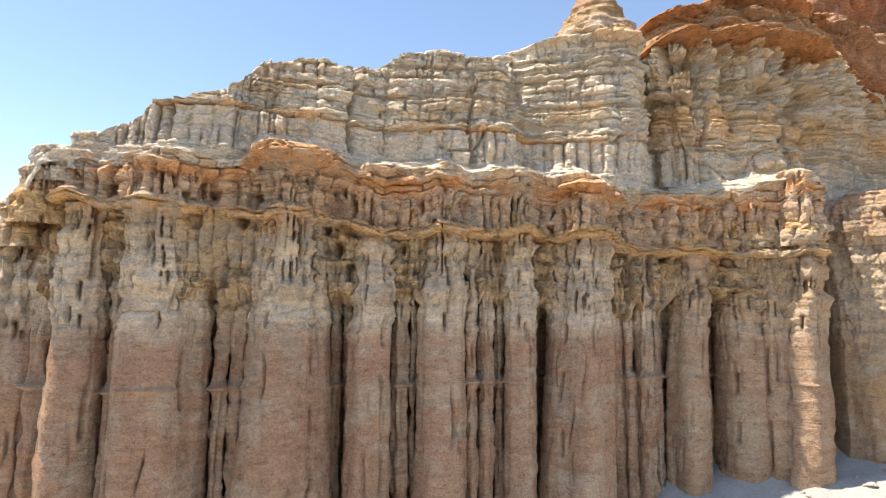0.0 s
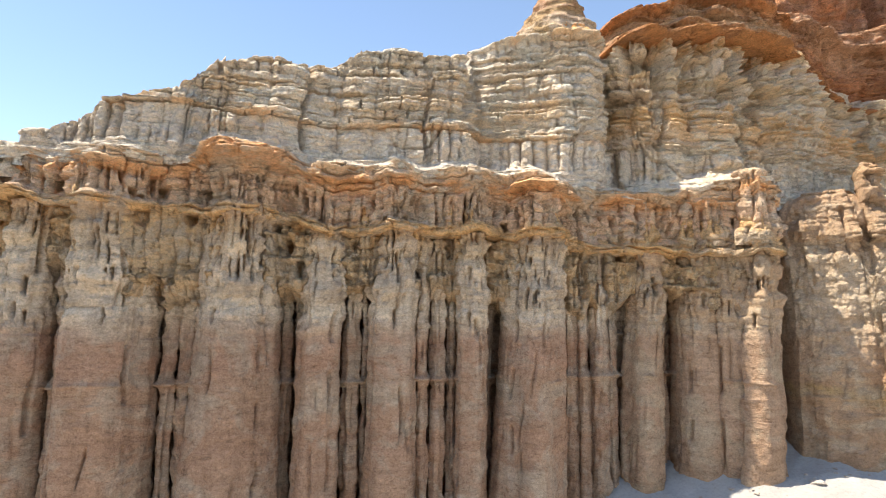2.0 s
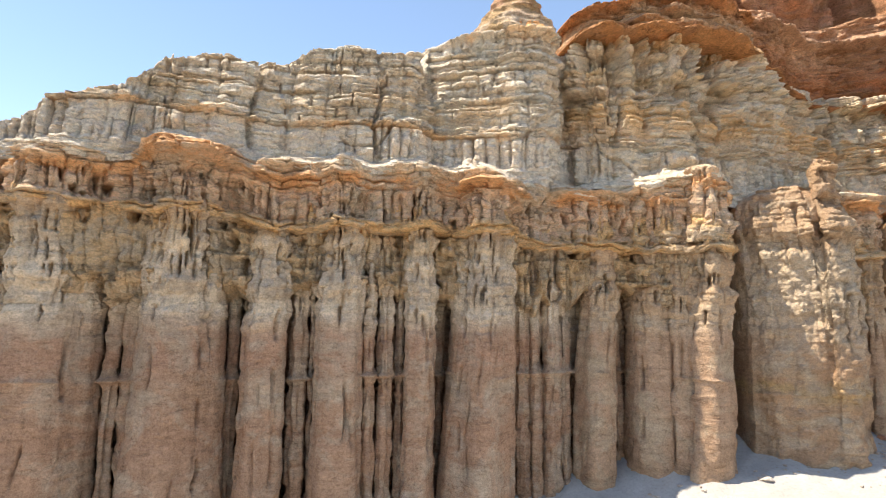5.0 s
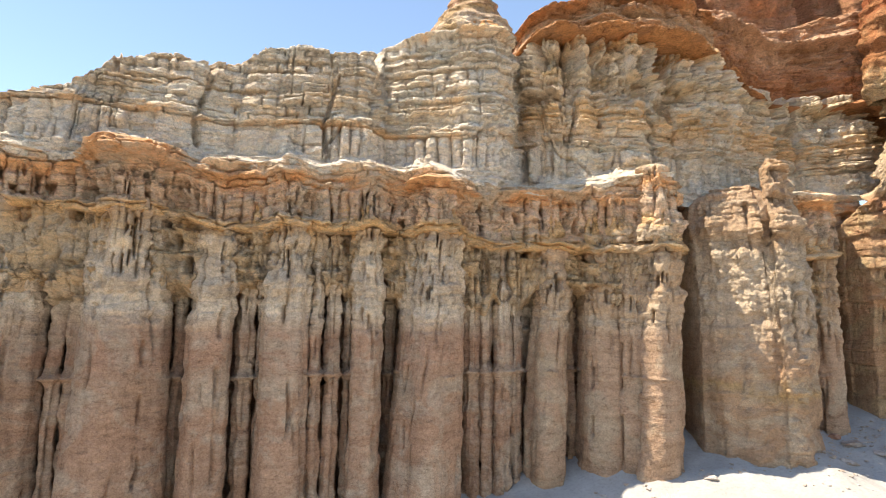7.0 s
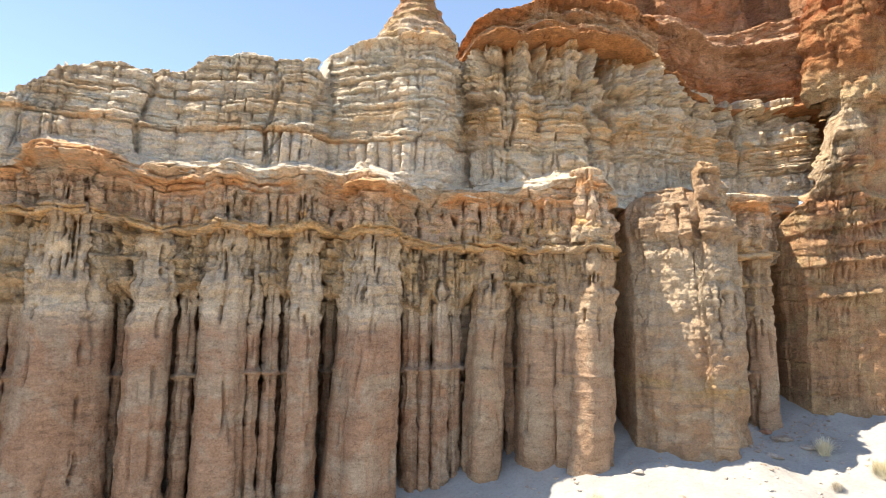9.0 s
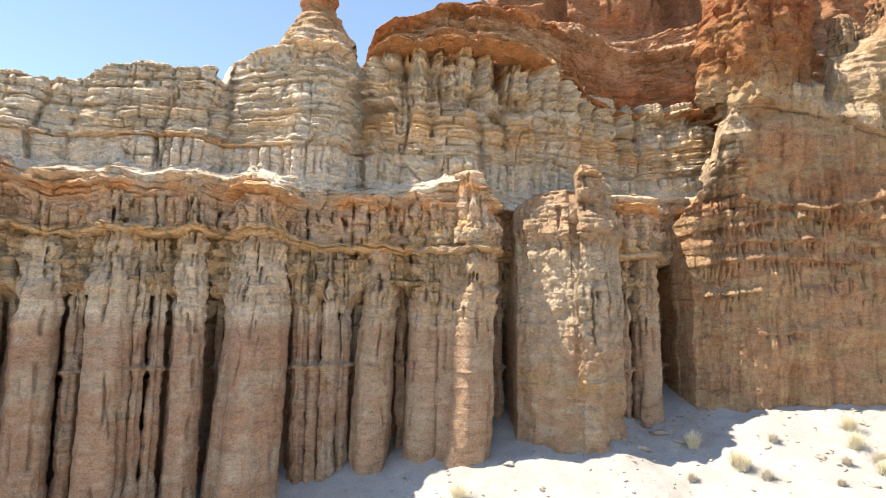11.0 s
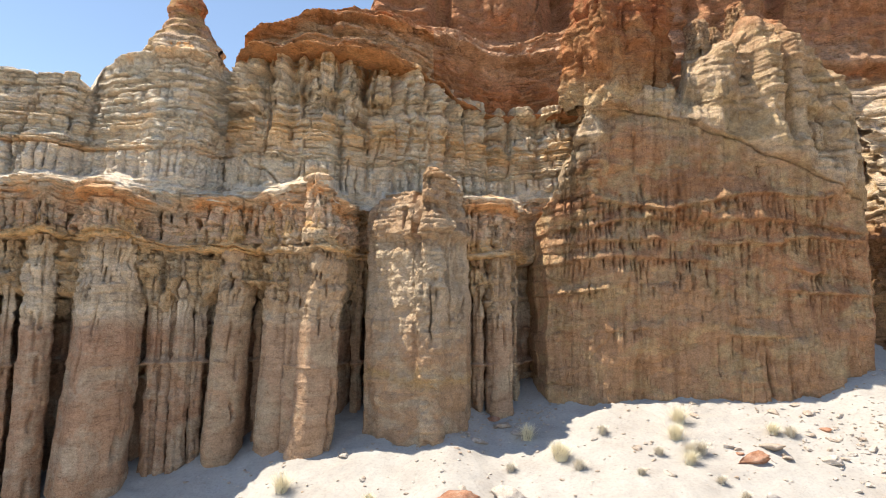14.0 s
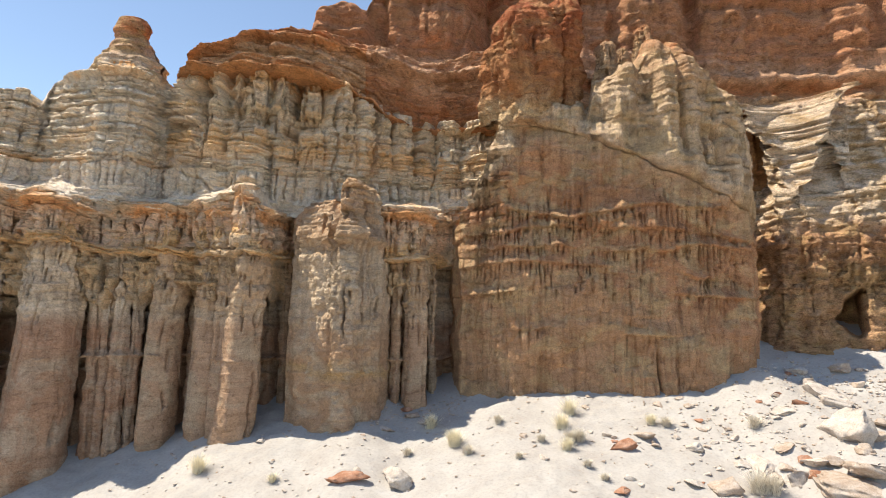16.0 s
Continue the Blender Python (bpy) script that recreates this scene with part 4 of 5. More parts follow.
# drips below the rims
fine_, less = teeth(X, zw, 0.30, 90)
for at in (0.0, 1.0):
    under = zw - at * up2
    d += step(-0.15 + 0.3 * less, 0.0 + 0.3 * less, under) * (1 - step(0.25, 0.35, under)) * 0.22 * fine_
d -= 1.0 * step(0.93, 1.0, V) ** 2 + 1.2 * (1 - step(0, 0.04, V))
grid_object("wall_face", X, Y - d, Z, red_rock, red_cliff, bed=np.where(flank > 0.5, 2.2 + 0.25 * rise, zw * (2.1 / up2)))

high_cliff = thing("cliff_high", "high rust-red cliff rising behind the rim", "cliff")


def high_front(x):
    return prof(x, (13, 12), (16, 9.0), (19, 8.8), (22, 10.0), (26, 9.8), (28, 12), (29.5, 12), (34, 9.5), (40, 9.0), (46, 10), (52, 9.6), (60, 8), (75, 6))


def high_top(x):
    return prof(x, (13, 22), (14.6, 27.5), (16.0, 29.2), (17.5, 30.0), (19.0, 29.4), (19.6, 31.5), (24, 33), (28, 37), (75, 42))


xs = spaced(13, 72, high_front, 0.14)
v = np.linspace(0, 1, 140)
X, V = np.meshgrid(xs, v)
Z = 16 + V * (high_top(X) - 16)
Y = high_front(X) + 0.12 * (Z - 20)
ro, jo, rn = knobs(X, Z, 1.1, 2.6, 87)
d = 0.10 * ro + 0.25 * rn - 0.10 * (1 - jo) - 1.0 * step(0.3, 0.6, vnoise(X * 0.7, 0.6, Z * 0.1, 88))
d += 0.22 * leaf(X, Z, 1.6, 77) + 0.4 * billow(X * 0.7, Y * 0.7, Z * 0.4, 98)
d += 0.5 * beds(Z * 0.8) + 0.9 * vnoise(X * 0.5, 0.3, Z * 0.07, 82) + 0.35 * vnoise(X * 1.6, 0.3, Z * 0.2, 83) + 0.45 * fbm(X * 0.8, Y * 0.8, Z * 0.9, 5, 84)
d -= 1.5 * step(0.93, 1.0, V) ** 2
grid_object("wall_face", X, Y - d, Z, red_rock, high_cliff, bed=Z - 21)


# ---- the block between the columns and the gully ----
def lump(name, parent, mat, x0, x1, line_fn, z0, z1, detail, gap=0.06, taper=(0, 0, 0), back=(0, 99), level=None):
    """An upright face along a plan line, closed towards the back."""
    xs = spaced(x0, x1, line_fn, gap)
    tx, ty = np.gradient(xs), np.gradient(line_fn(xs))
    size = np.hypot(tx, ty)
    nx, ny = ty / size, -tx / size
    s = np.r_[0, np.cumsum(np.hypot(np.diff(xs), np.diff(line_fn(xs))))]
    rows = int((np.max(z1(xs)) - np.min(z0(xs))) / gap)
    X, V = np.meshgrid(xs, np.linspace(0, 1, rows))
    Z = z0(X) + V * (z1(X) - z0(X))
    Y = line_fn(X)
    d = detail(X, Y, Z, np.broadcast_to(s, X.shape), V)
    mid, share, z_low = taper
    X = X + (mid - X) * share * (Z - z_low)
    Y = Y + back[0] * np.maximum(Z - back[1], 0)
    return grid_object(name, X + nx * d, Y + ny * d, Z, mat, parent, bed=level(X, Z) if level else None)


def block_line(x):
    return prof(x, (15.9, 5.0), (16.1, 2.1), (17.0, 1.35), (18.0, 0.80), (18.7, 0.55), (18.95, 0.15), (19.9, 0.15), (20.4, 0.9), (21.3, 1.7), (21.9, 5.0))


def block_top(x):
    return prof(x, (15.9, 12.7), (16.2, 13.1), (16.9, 13.4), (18.4, 13.5), (18.7, 13.4), (18.82, 12.4), (18.95, 14.2), (19.4, 14.7), (20.2, 14.6), (20.9, 14.4), (21.9, 12.8))


def block_detail(X, Y, Z, S, V):
    zs = Z - dip(X)
    up = step(6.2, 7.0, zs)
    d = 0.08 * leaf(S, zs, 2.2, 78) + 0.12 * leaf(S, zs, 2.0, 79) * step(10.4, 11, zs)
    d += 0.04 * beds(zs) + 0.10 * fbm(X * 1.6, Y * 1.6, Z * 1.4, 5, 91)
    d += up * (0.16 * fbm(X * 3.0, Y * 3.0, Z * 1.6, 4, 92) + 0.12 * vnoise(X * 4, Y * 4, Z * 0.5, 93))
    d += lip(zs + 0.35 * vnoise(S * 0.9, 0.3, 0.0, 86), 11.2, 1.0, 0.18, 0.45) - 0.25 * step(0.0, 0.2, X - 20.3) * step(11.2, 11.6, zs) + lip(zs, 3.9, 0.2, 0.05, 0.15) - lip(zs, 2.2, 0.5, 0.6, 0.08)
    gaps, proud = partings(S, zs, 0.40, 198)
    d += (0.02 + 0.06 * step(10.4, 11, zs)) * proud - (0.03 + 0.08 * step(10.4, 11, zs)) * gaps
    d -= 1.1 * (1 - step(0.03, 0.12, np.abs(X - 18.88 - 0.10 * vnoise(Z * 1.6, 0.3, 0.0, 199)))) * step(8.5, 11.0, Z)
    d -= 0.45 * (1 - step(0.0, 0.06, np.abs(X - 19.5 - 0.10 * vnoise(Z * 2.2, 0.6, 0.0, 197)))) * step(5.6, 6.2, Z) * (1 - step(8.0, 8.8, Z))
    side = step(20.0, 20.4, X)
    stub_, some = teeth(S, zs, 0.42, 94)
    swell, part_, joint, hard_, block_ = courses(S, zs, -3, 0.3, 0.8, 1.0, 90)
    crown = step(10.9, 11.3, zs + 0.4 * vnoise(S * 0.8, 0.2, 0.4, 89))
    d += 0.04 * crown * swell + (0.01 + 0.08 * crown) * hard_ + (0.03 + 0.10 * crown) * block_ - (0.02 + 0.10 * crown) * part_ - (0.05 + 0.10 * crown) * joint + 0.12 * spall(S, zs, 0.9, 1.1, 88) + 0.05 * fbm(X * 5, Y * 5, Z * 4, 3, 87)
    b2, g2, n2 = knobs(S, zs, 0.5, 0.5, 294)
    d += side * (0.25 + 0.75 * up) * (0.42 * stub_ + 0.15 * some - 0.32) + (1 - side) * up * (0.05 * b2 + 0.09 * n2 - 0.05 * (1 - g2)) - up * 0.3 * slots(S, zs, 0.5, 1.6, 0.3, 95) - 0.15 * slots(S, zs, 0.8, 2.2, 0.2, 96)
    d += up * 0.15 * billow(X * 1.6, Y * 1.6, Z * 1.2, 97)
    d = d * (1 - 0.3 * (1 - step(18.3, 18.8, X)))
    d = d * (1 - 0.6 * step(20.9, 21.4, X) - 0.6 * (1 - step(16.1, 16.6, X)))
    return d - 0.4 * step(0.965, 1.0, V) ** 2


buttress = thing("rock_buttress", "tan rock buttress with split crown and a sunlit flank", "rock buttress")
lump("face", buttress, block_rock, 15.9, 21.9, soft(block_line, 0.06), lambda x: base_z(x) - 1.0, block_top, block_detail, gap=0.05, taper=(18.6, 0.005, 1.0), back=(0.15, 6.2))


# ---- the massif ----
massif = thing("rock_massif", "broad brown rock face with drip-fluted bands and a slanting fault", "rock face")


def massif_line(x):
    return prof(x, (25.3, 9.5), (25.5, 6.0), (25.9, 4.5), (26.6, 4.1), (28.5, 3.7), (31, 3.5), (34, 2.9), (37, 2.6), (40, 2.5), (42.4, 2.6), (43.2, 3.6), (43.8, 7.0))


def massif_top(x):
    return prof(x, (25.3, 12.6), (25.9, 13.8), (26.5, 14.8), (27.0, 16.0), (27.6, 18.2), (28.3, 19.6), (29.5, 20.3), (32.2, 20.4), (33.2, 20.2), (33.9, 22.0), (34.6, 22.2), (36.2, 23.0), (37.2, 24.2), (38.4, 24.0), (40, 22.8), (42, 20.8), (43, 19.0), (43.8, 16))


def fault(x):
    return np.interp(x, (24, 27.8, 29.2, 33, 36, 38.4, 41, 44), (21.0, 19.5, 18.8, 17.7, 16.4, 15.3, 13.9, 12.5))


def massif_level(x, z):
    """The beds of the massif climb eastwards; a pale stack leans on its western shoulder."""
    return z + 0.40 * (x - 33.0) + 7.0 * (1 - step(26.6, 29.4, x + 0.5 * np.sin(z))) * step(12.4, 14.0, z)


def massif_detail(X, Y, Z, S, V):
    zs = Z - 2 * dip(X)
    calm = (1 - 0.6 * step(41.6, 42.6, X)) * (1 - 0.6 * (1 - step(25.8, 26.8, X)))
    gap = Z - fault(X) - 0.08 * vnoise(X * 1.1, 0.0, 0.0, 120)
    over = step(-0.1, 2.4, gap)
    d = -0.05 * np.maximum(Z - 15, 0) - 0.16 * np.maximum(Z - 20, 0)
    # faint beds and flat spalled faces
    d += 0.03 * beds(zs) + 0.16 * fbm(X * 0.6, Y * 0.6, Z * 0.4, 5, 101) + 0.04 * fbm(X * 3.5, Y * 3.5, Z * 2.5, 3, 102)
    b1, g1, n1 = knobs(S, zs, 2.4, 2.0, 107)
    d += 0.14 * n1 * (0.5 + 0.5 * over) - 0.05 * (1 - g1)
    d += (0.02 + 0.08 * step(12.5, 14, Z)) * leaf(S, zs, 1.8, 75)
    edge = 1 - step(26.0, 28.5, X)
    stack = (1 - step(27.6, 29.2, X)) * step(12.2, 13.4, Z)
    swell, part_, joint, hard_, block_ = courses(S, zs, 8, 0.3, 0.8, 0.9, 177)
    d += stack * (0.12 * swell + 0.25 * hard_ + 0.25 * block_ - 0.2 * part_ - 0.2 * joint + 0.25 * spall(S, zs, 1.2, 0.8, 181))
    fine_, less = teeth(S, zs, 0.33, 178)
    d += (1 - stack) * (0.5 + 0.5 * vnoise(X * 0.5, 0.2, Z * 0.2, 179)) * (0.12 * fine_ + 0.08 * less) + 0.05 * fbm(X * 5, Y * 5, Z * 2, 3, 183) + 0.11 * vnoise(X * 2.6, 0.2, Z * 0.22, 180) + 0.06 * vnoise(X * 6.5, 0.2, Z * 0.5, 184)
    g6, p6 = partings(S, zs, 0.8, 176)
    d += edge * (0.10 * leaf(S, zs, 1.3, 175) + 0.12 * beds(zs * 0.9) + 0.18 * p6 - 0.2 * g6)
    # hanging fingers under the ledges
    band = step(7.0, 8.6, zs) * (1 - step(13.2, 14.6, zs))
    where = step(-0.25, 0.35, vnoise(X * 0.4, 0.3, Z * 0.45, 110) + 0.1)
    # fringed ledges, row under row, each wandering and dying out along the face
    for n, (at, tall, wide) in enumerate(((13.0, 1.5, 0.34), (11.7, 0.9, 0.22), (10.7, 1.3, 0.30), (9.5, 0.9, 0.24), (8.3, 1.2, 0.30), (7.2, 1.0, 0.34), (5.9, 1.2, 0.40))):
        row = zs - at - 0.55 * vnoise(X * 0.22, n * 3.7, 0.0, 116) - 0.12 * vnoise(X * 1.3, n * 1.9, 0.0, 118)
        here = step(-0.25, 0.25, vnoise(X * 0.33, n * 5.3, 0.4, 117) + 0.35 - 0.12 * n + 0.08 * (n == 0)) * (1 - over)
        tooth, some = teeth(S + 2.3 * n, zs, wide, 109 + n)
        fall = tall * (0.55 + 0.45 * some)
        inside = step(-fall - 0.15, -fall + 0.15, row) * (1 - step(-0.06, 0.02, row))
        d += here * (lip(row, 0.0, 0.35, 0.05, 0.30) + inside * (0.50 * tooth - 0.50))
    d -= band * where * 0.30 * slots(S, zs, 0.30, 1.2, 0.35, 114) + 0.16 * (1 - over) * slots(S, zs, 0.42, 3.2, 0.07, 115)
    wave = 0.5 * vnoise(X * 0.3, 0.0, 0.0, 100)
    d += lip(zs + wave, 12.7, 0.6, 0.10, 0.20) * (1 - step(35, 38, X)) + lip(zs + 0.08 * (X - 30), 4.2, 0.3, 0.1, 0.06)
    # above the fault: pillars that part upwards
    rise = step(16.0, 22.0, Z)
    for at, wide, out in ((34.9, 0.9, 0.9), (37.4, 1.5, 1.1), (39.8, 1.1, 0.8), (41.7, 1.0, 0.5)):
        d += rise * out * np.exp(-(((X - at) / wide) ** 2))
    d -= rise * 0.35
    swell, part_, joint, hard_, block_ = courses(S, zs + 0.15 * (X - 33), 8, 0.25, 0.7, 0.9, 207)
    some_ = step(-0.3, 0.3, vnoise(X * 0.4, 0.3, Z * 0.4, 206))
    flutes = np.abs(vnoise(X * 0.95 + 0.1 * Z, 0.2, Z * 0.07, 308))
    d += over * (0.55 * step(0.0, 0.5, flutes) - 0.35)
    d += over * (0.30 * vnoise(X * 1.3, 0.2, Z * 0.15, 108) + some_ * (0.06 * swell + 0.14 * hard_ + 0.16 * block_ - 0.16 * part_ - 0.16 * joint) + 0.2 * spall(S, zs, 1.0, 1.2, 182) + 0.16 * beds(zs * 1.2) + 0.10 * leaf(S, zs, 2.0, 121))
    d += 0.22 * fbm(X * 0.9, Y * 0.9, Z * 0.8, 5, 106) * (0.2 + over)
    gaps, proud = partings(S, zs, 0.7, 208)
    most = np.maximum(over, 0.25 * step(7.0, 9.0, zs))
    d += (0.01 + 0.16 * most) * proud - (0.01 + 0.16 * most) * gaps * step(-0.3, 0.3, vnoise(S * 0.5, 0.2, zs * 0.4, 209))
    # slabs that have come loose along the fault, and a hanging ochre block
    d += (0.10 + 0.35 * step(0.0, 0.4, vnoise(X * 0.35, 0.8, 0.1, 210))) * step(0.0, 0.08, gap) * (1 - step(0.4, 1.8, gap))
    d += 0.55 * step(0.0, 0.1, gap) * np.exp(-(((X - 38.4) / 1.1) ** 4) - ((gap - 0.9) / 0.9) ** 4)
    d -= 0.7 * (1 - step(0.1, 0.35, np.abs(X - 33.0 - 0.2 * vnoise(Z * 0.6, 0.1, 0.0, 211)))) * step(17.8, 19.5, Z)
    # flat slabs spalled off the lower face
    flat = np.clip(3.5 * vnoise(X * 0.33, 0.3, Z * 0.28, 212), -1, 1) + 0.6 * np.clip(4 * vnoise(X * 0.7, 0.3, Z * 0.55, 213), -1, 1)
    d += 0.16 * flat + 0.09 * np.clip(3 * vnoise(X * 1.5, 0.3, Z * 1.1, 214), -1, 1)
    d -= 0.4 * (1 - step(0.0, 0.06, np.abs(gap))) * step(-0.6, -0.1, vnoise(X * 0.9, 0.4, 0.0, 215))
    d -= 0.7 * (1 - step(0.0, 0.14, np.abs(X - 37.0 - 0.1 * np.sin(Z)))) * (1 - step(4.2, 5.6, Z))
    return calm * d - 1.2 * step(0.93, 1.0, V) ** 2


lump("face", massif, massif_rock, 25.3, 43.8, massif_line, lambda x: base_z(x) - 1.2, massif_top, massif_detail, gap=0.06, level=massif_level)
# rounded masses that stand on the massif above the fault
for n, (x, front, r0, r1, foot, top, tip, mat) in enumerate([(30.0, 3.2, 1.9, 2.5, 18.4, 27.0, 3.6, dome_rock), (28.6, 4.2, 1.2, 1.5, 19.0, 24.6, 2.4, dome_rock), (32.4, 4.4, 1.0, 1.2, 18.0, 27.6, 2.4, dome_rock), (34.9, 3.5, 1.0, 0.55, 18.0, 24.3, 0.5, pillar_rock),
        (37.4, 3.3, 1.5, 0.5, 17.0, 25.6, 0.5, pillar_rock), (36.1, 4.6, 0.7, 0.45, 19.0, 24.2, 0.4, pillar_rock), (39.7, 3.4, 1.4, 0.8, 17.0, 22.7, 0.8, pillar_rock), (41.7, 3.7, 1.2, 0.7, 15.5, 20.8, 0.8, pillar_rock)]):
    column(x, front, r0, r1, top, tip=tip, rough=0.9, seed=80 + n, name="crag", gap=0.07, foot=foot, mat=mat, parent=massif, cut=0.15 if mat is dome_rock else 0.8)

# ---- beyond the second gully ----
east_cliff = thing("cliff_east", "weathered tan wall with pale ledges and a small cave", "cliff")


def east_line(x):
    return prof(x, (42, 12), (44.6, 11), (45.3, 4.8), (47, 4.0), (48.2, 4.4), (50, 3.6), (54, 3.0), (60, 0.5), (72, -4))


def east_detail(X, Y, Z, S, V):
    r2, j2, n2 = knobs(S, Z, 0.4, 1.0, 211)
    up = step(11, 13, Z)
    gaps, proud = partings(S, Z, 0.5, 199)
    d = -0.08 * (Z - 5) - 0.45 * np.maximum(Z - 13, 0) + 0.10 * leaf(S, Z, 1.8, 99) + 0.12 * proud - 0.10 * gaps
    d += 0.15 * beds(Z) + 0.35 * fbm(X * 0.8, Y * 0.8, Z * 0.8, 5, 112) + 0.22 * fbm(X * 2.6, Y * 2.6, Z * 2.6, 4, 126) + 0.5 * billow(X * 0.8, Y * 0.8, Z * 0.6, 117) - (1 - up) * 0.35 * slots(S, Z, 0.5, 1.6, 0.35, 118) + 0.25 * vnoise(X * 2.4, 0.2, Z * 0.3, 113) * (1 - up)
    swell, part_, joint, hard_, block_ = courses(S, Z - 0.1 * (X - 48), 2, 0.3, 0.8, 1.2, 124)
    d += up * (0.25 * hard_ + 0.2 * block_ - 0.2 * part_ - 0.2 * joint) + 0.22 * spall(S, Z, 1.3, 1.0, 125) + (1 - up) * step(8, 9, Z) * (0.2 * r2 + 0.2 * n2 - 0.25 * (1 - j2)) + lip(Z, 11.6, 0.5, 0.12, 0.4)
    cave = ((X - 49.2 - 0.25 * vnoise(Z * 1.1, 0.2, 0.0, 122) - 0.08 * (Z - 7.6)) / (0.62 + 0.2 * vnoise(Z * 1.7, 0.4, 0.0, 123))) ** 2 + ((Z - 7.5) / 1.5) ** 2
    return d - 3.2 * (1 - step(0.6, 1.1, cave)) - 1.0 * step(0.95, 1, V) ** 2


lump("face", east_cliff, east_rock, 42, 72, east_line, lambda x: base_z(x) - 1.2, lambda x: prof(x, (42, 23), (46, 22.5), (52, 23), (72, 25)), east_detail, gap=0.10)

# ---- loose rocks, gravel and dry brush on the slope ----
def stone_material(name, a, b_, c_):
    m, nt, b = material(name, 0.9)
    geo = nt.nodes.new("ShaderNodeNewGeometry").outputs["Position"]
    col = ramp(nt, noise_node(nt, geo, 2.2, 6, 0.65), (0.32, a), (0.52, b_), (0.70, c_))
    col = blend(nt, "MULTIPLY", 0.6, col, ramp(nt, noise_node(nt, geo, 14.0, 8, 0.75), (0.32, 0.45), (0.5, 1.0), (0.68, 1.3)))
    nt.links.new(col, b.inputs["Base Color"])
    bp = node(nt, "ShaderNodeBump", Strength=0.9, Distance=0.05)
    nt.links.new(noise_node(nt, geo, 12.0, 8, 0.75), bp.inputs["Height"])
    nt.links.new(bp.outputs[0], b.inputs["Normal"])
    return m


pale_stone = stone_material("pale_stone", (0.44, 0.36, 0.30), (0.56, 0.49, 0.43), (0.64, 0.58, 0.53))
tan_stone = stone_material("tan_stone", (0.38, 0.28, 0.21), (0.48, 0.39, 0.32), (0.56, 0.48, 0.42))
red_stone = stone_material("red_stone", (0.28, 0.12, 0.07), (0.42, 0.22, 0.14), (0.50, 0.33, 0.25))


def ico(level):
    bm = bmesh.new()
    bmesh.ops.create_icosphere(bm, subdivisions=level, radius=1.0)
    v = np.array([p.co[:] for p in bm.verts])
    f = np.array([[q.index for q in p.verts] for p in bm.faces])
    bm.free()
    return v, f


ICO = {n: ico(n) for n in (1, 3, 4)}


def boulder(x, y, size, mat=None, flat=0.7, long=1.25, turn=None, seed=0, name="boulder", label="", sink=0.3):
    """An angular boulder: a ball cut by a dozen planes and worn by noise, bedded in the slope."""
    pick = np.random.RandomState(1000 + seed)
    v, f = ICO[4 if size >= 0.5 else 3]
    p = v.copy()
    for n in range(11):
        k = pick.normal(size=3)
        k /= np.linalg.norm(k)
        cut = pick.uniform(0.34, 0.66)
        over = np.maximum(p @ k - cut, 0)
        p = p - over[:, None] * k * 0.96
    gaps, proud = partings(v[:, 0] * 1.4 + seed, (p[:, 2] + 0.25 * p[:, 0]) * 1.4 + seed, 0.26, 8)
    worn = 0.22 * fbm(v[:, 0] * 2 + seed, v[:, 1] * 2, v[:, 2] * 2, 5, 7) + 0.07 * beds(p[:, 2] * 1.6 + seed) + 0.16 * billow(p[:, 0] * 2.2 + seed, p[:, 1] * 2.2, p[:, 2] * 3.0, 9)
    p = p * 1.25 * (1 + worn + 0.07 * proud - 0.09 * gaps)[:, None]
    p = p * np.array([long, 1.0, flat]) * size * 0.62
    mesh = bpy.data.meshes.new(name)
    mesh.from_pydata(p.tolist(), [], f.tolist())
    mesh.polygons.foreach_set("use_smooth", np.ones(len(f), bool))
    mesh.materials.append(mat or pale_stone)
    ob = new(name, mesh)
    z = float(ground_z(np.array([x]), np.array([y]))[0])
    ob.matrix_world = pose(x, y, z + size * flat * (0.36 - sink), pick.uniform(-15, 15), pick.uniform(-15, 15), pick.uniform(0, 360) if turn is None else turn)
    kinds = {"pale_stone": "pale sandstone", "tan_stone": "tan sandstone", "red_stone": "rust-red sandstone"}
    tagged(ob, label or ("angular %s %s lying on the sandy slope" % (kinds[ob.data.materials[0].name], name)), "rock", "rocks on the slope")
    return ob


boulder(33.4, -2.5, 0.95, red_stone, seed=1, flat=0.6, label="crumbly rust-red boulder lying on the sandy slope")
boulder(34.8, -1.5, 0.80, tan_stone, seed=2, flat=0.55)
boulder(36.8, -2.7, 0.72, pale_stone, seed=3, flat=0.5)
boulder(22.8, -3.6, 1.15, pale_stone, seed=4, flat=0.75, label="large pale block with a worn hollow below it")
boulder(20.4, -4.5, 1.0, red_stone, seed=5, flat=0.5, long=1.6, turn=35)
boulder(44.7, 2.5, 0.95, pale_stone, seed=6)
boulder(44.5, -0.1, 1.25, pale_stone, seed=7)
boulder(41.7, -1.2, 0.80, pale_stone, seed=8, flat=0.5)
boulder(42.9, -3.9, 1.7, pale_stone, seed=9, flat=0.95, long=1.0, label="broad pale crumbling outcrop in the slope")
boulder(39.2, -4.3, 1.1, pale_stone, seed=10, flat=0.55)
boulder(39.1, -5.2, 0.85, tan_stone, seed=11)
boulder(39.9, -5.7, 0.85, pale_stone, seed=12, flat=0.9)
boulder(39.8, -4.9, 0.5, tan_stone, seed=13)
boulder(40.8, -5.3, 0.85, pale_stone, seed=14, flat=0.5)
boulder(41.6, -5.6, 0.75, tan_stone, seed=15, flat=0.6)
boulder(38.2, -4.0, 0.65, pale_stone, seed=16, flat=0.5)
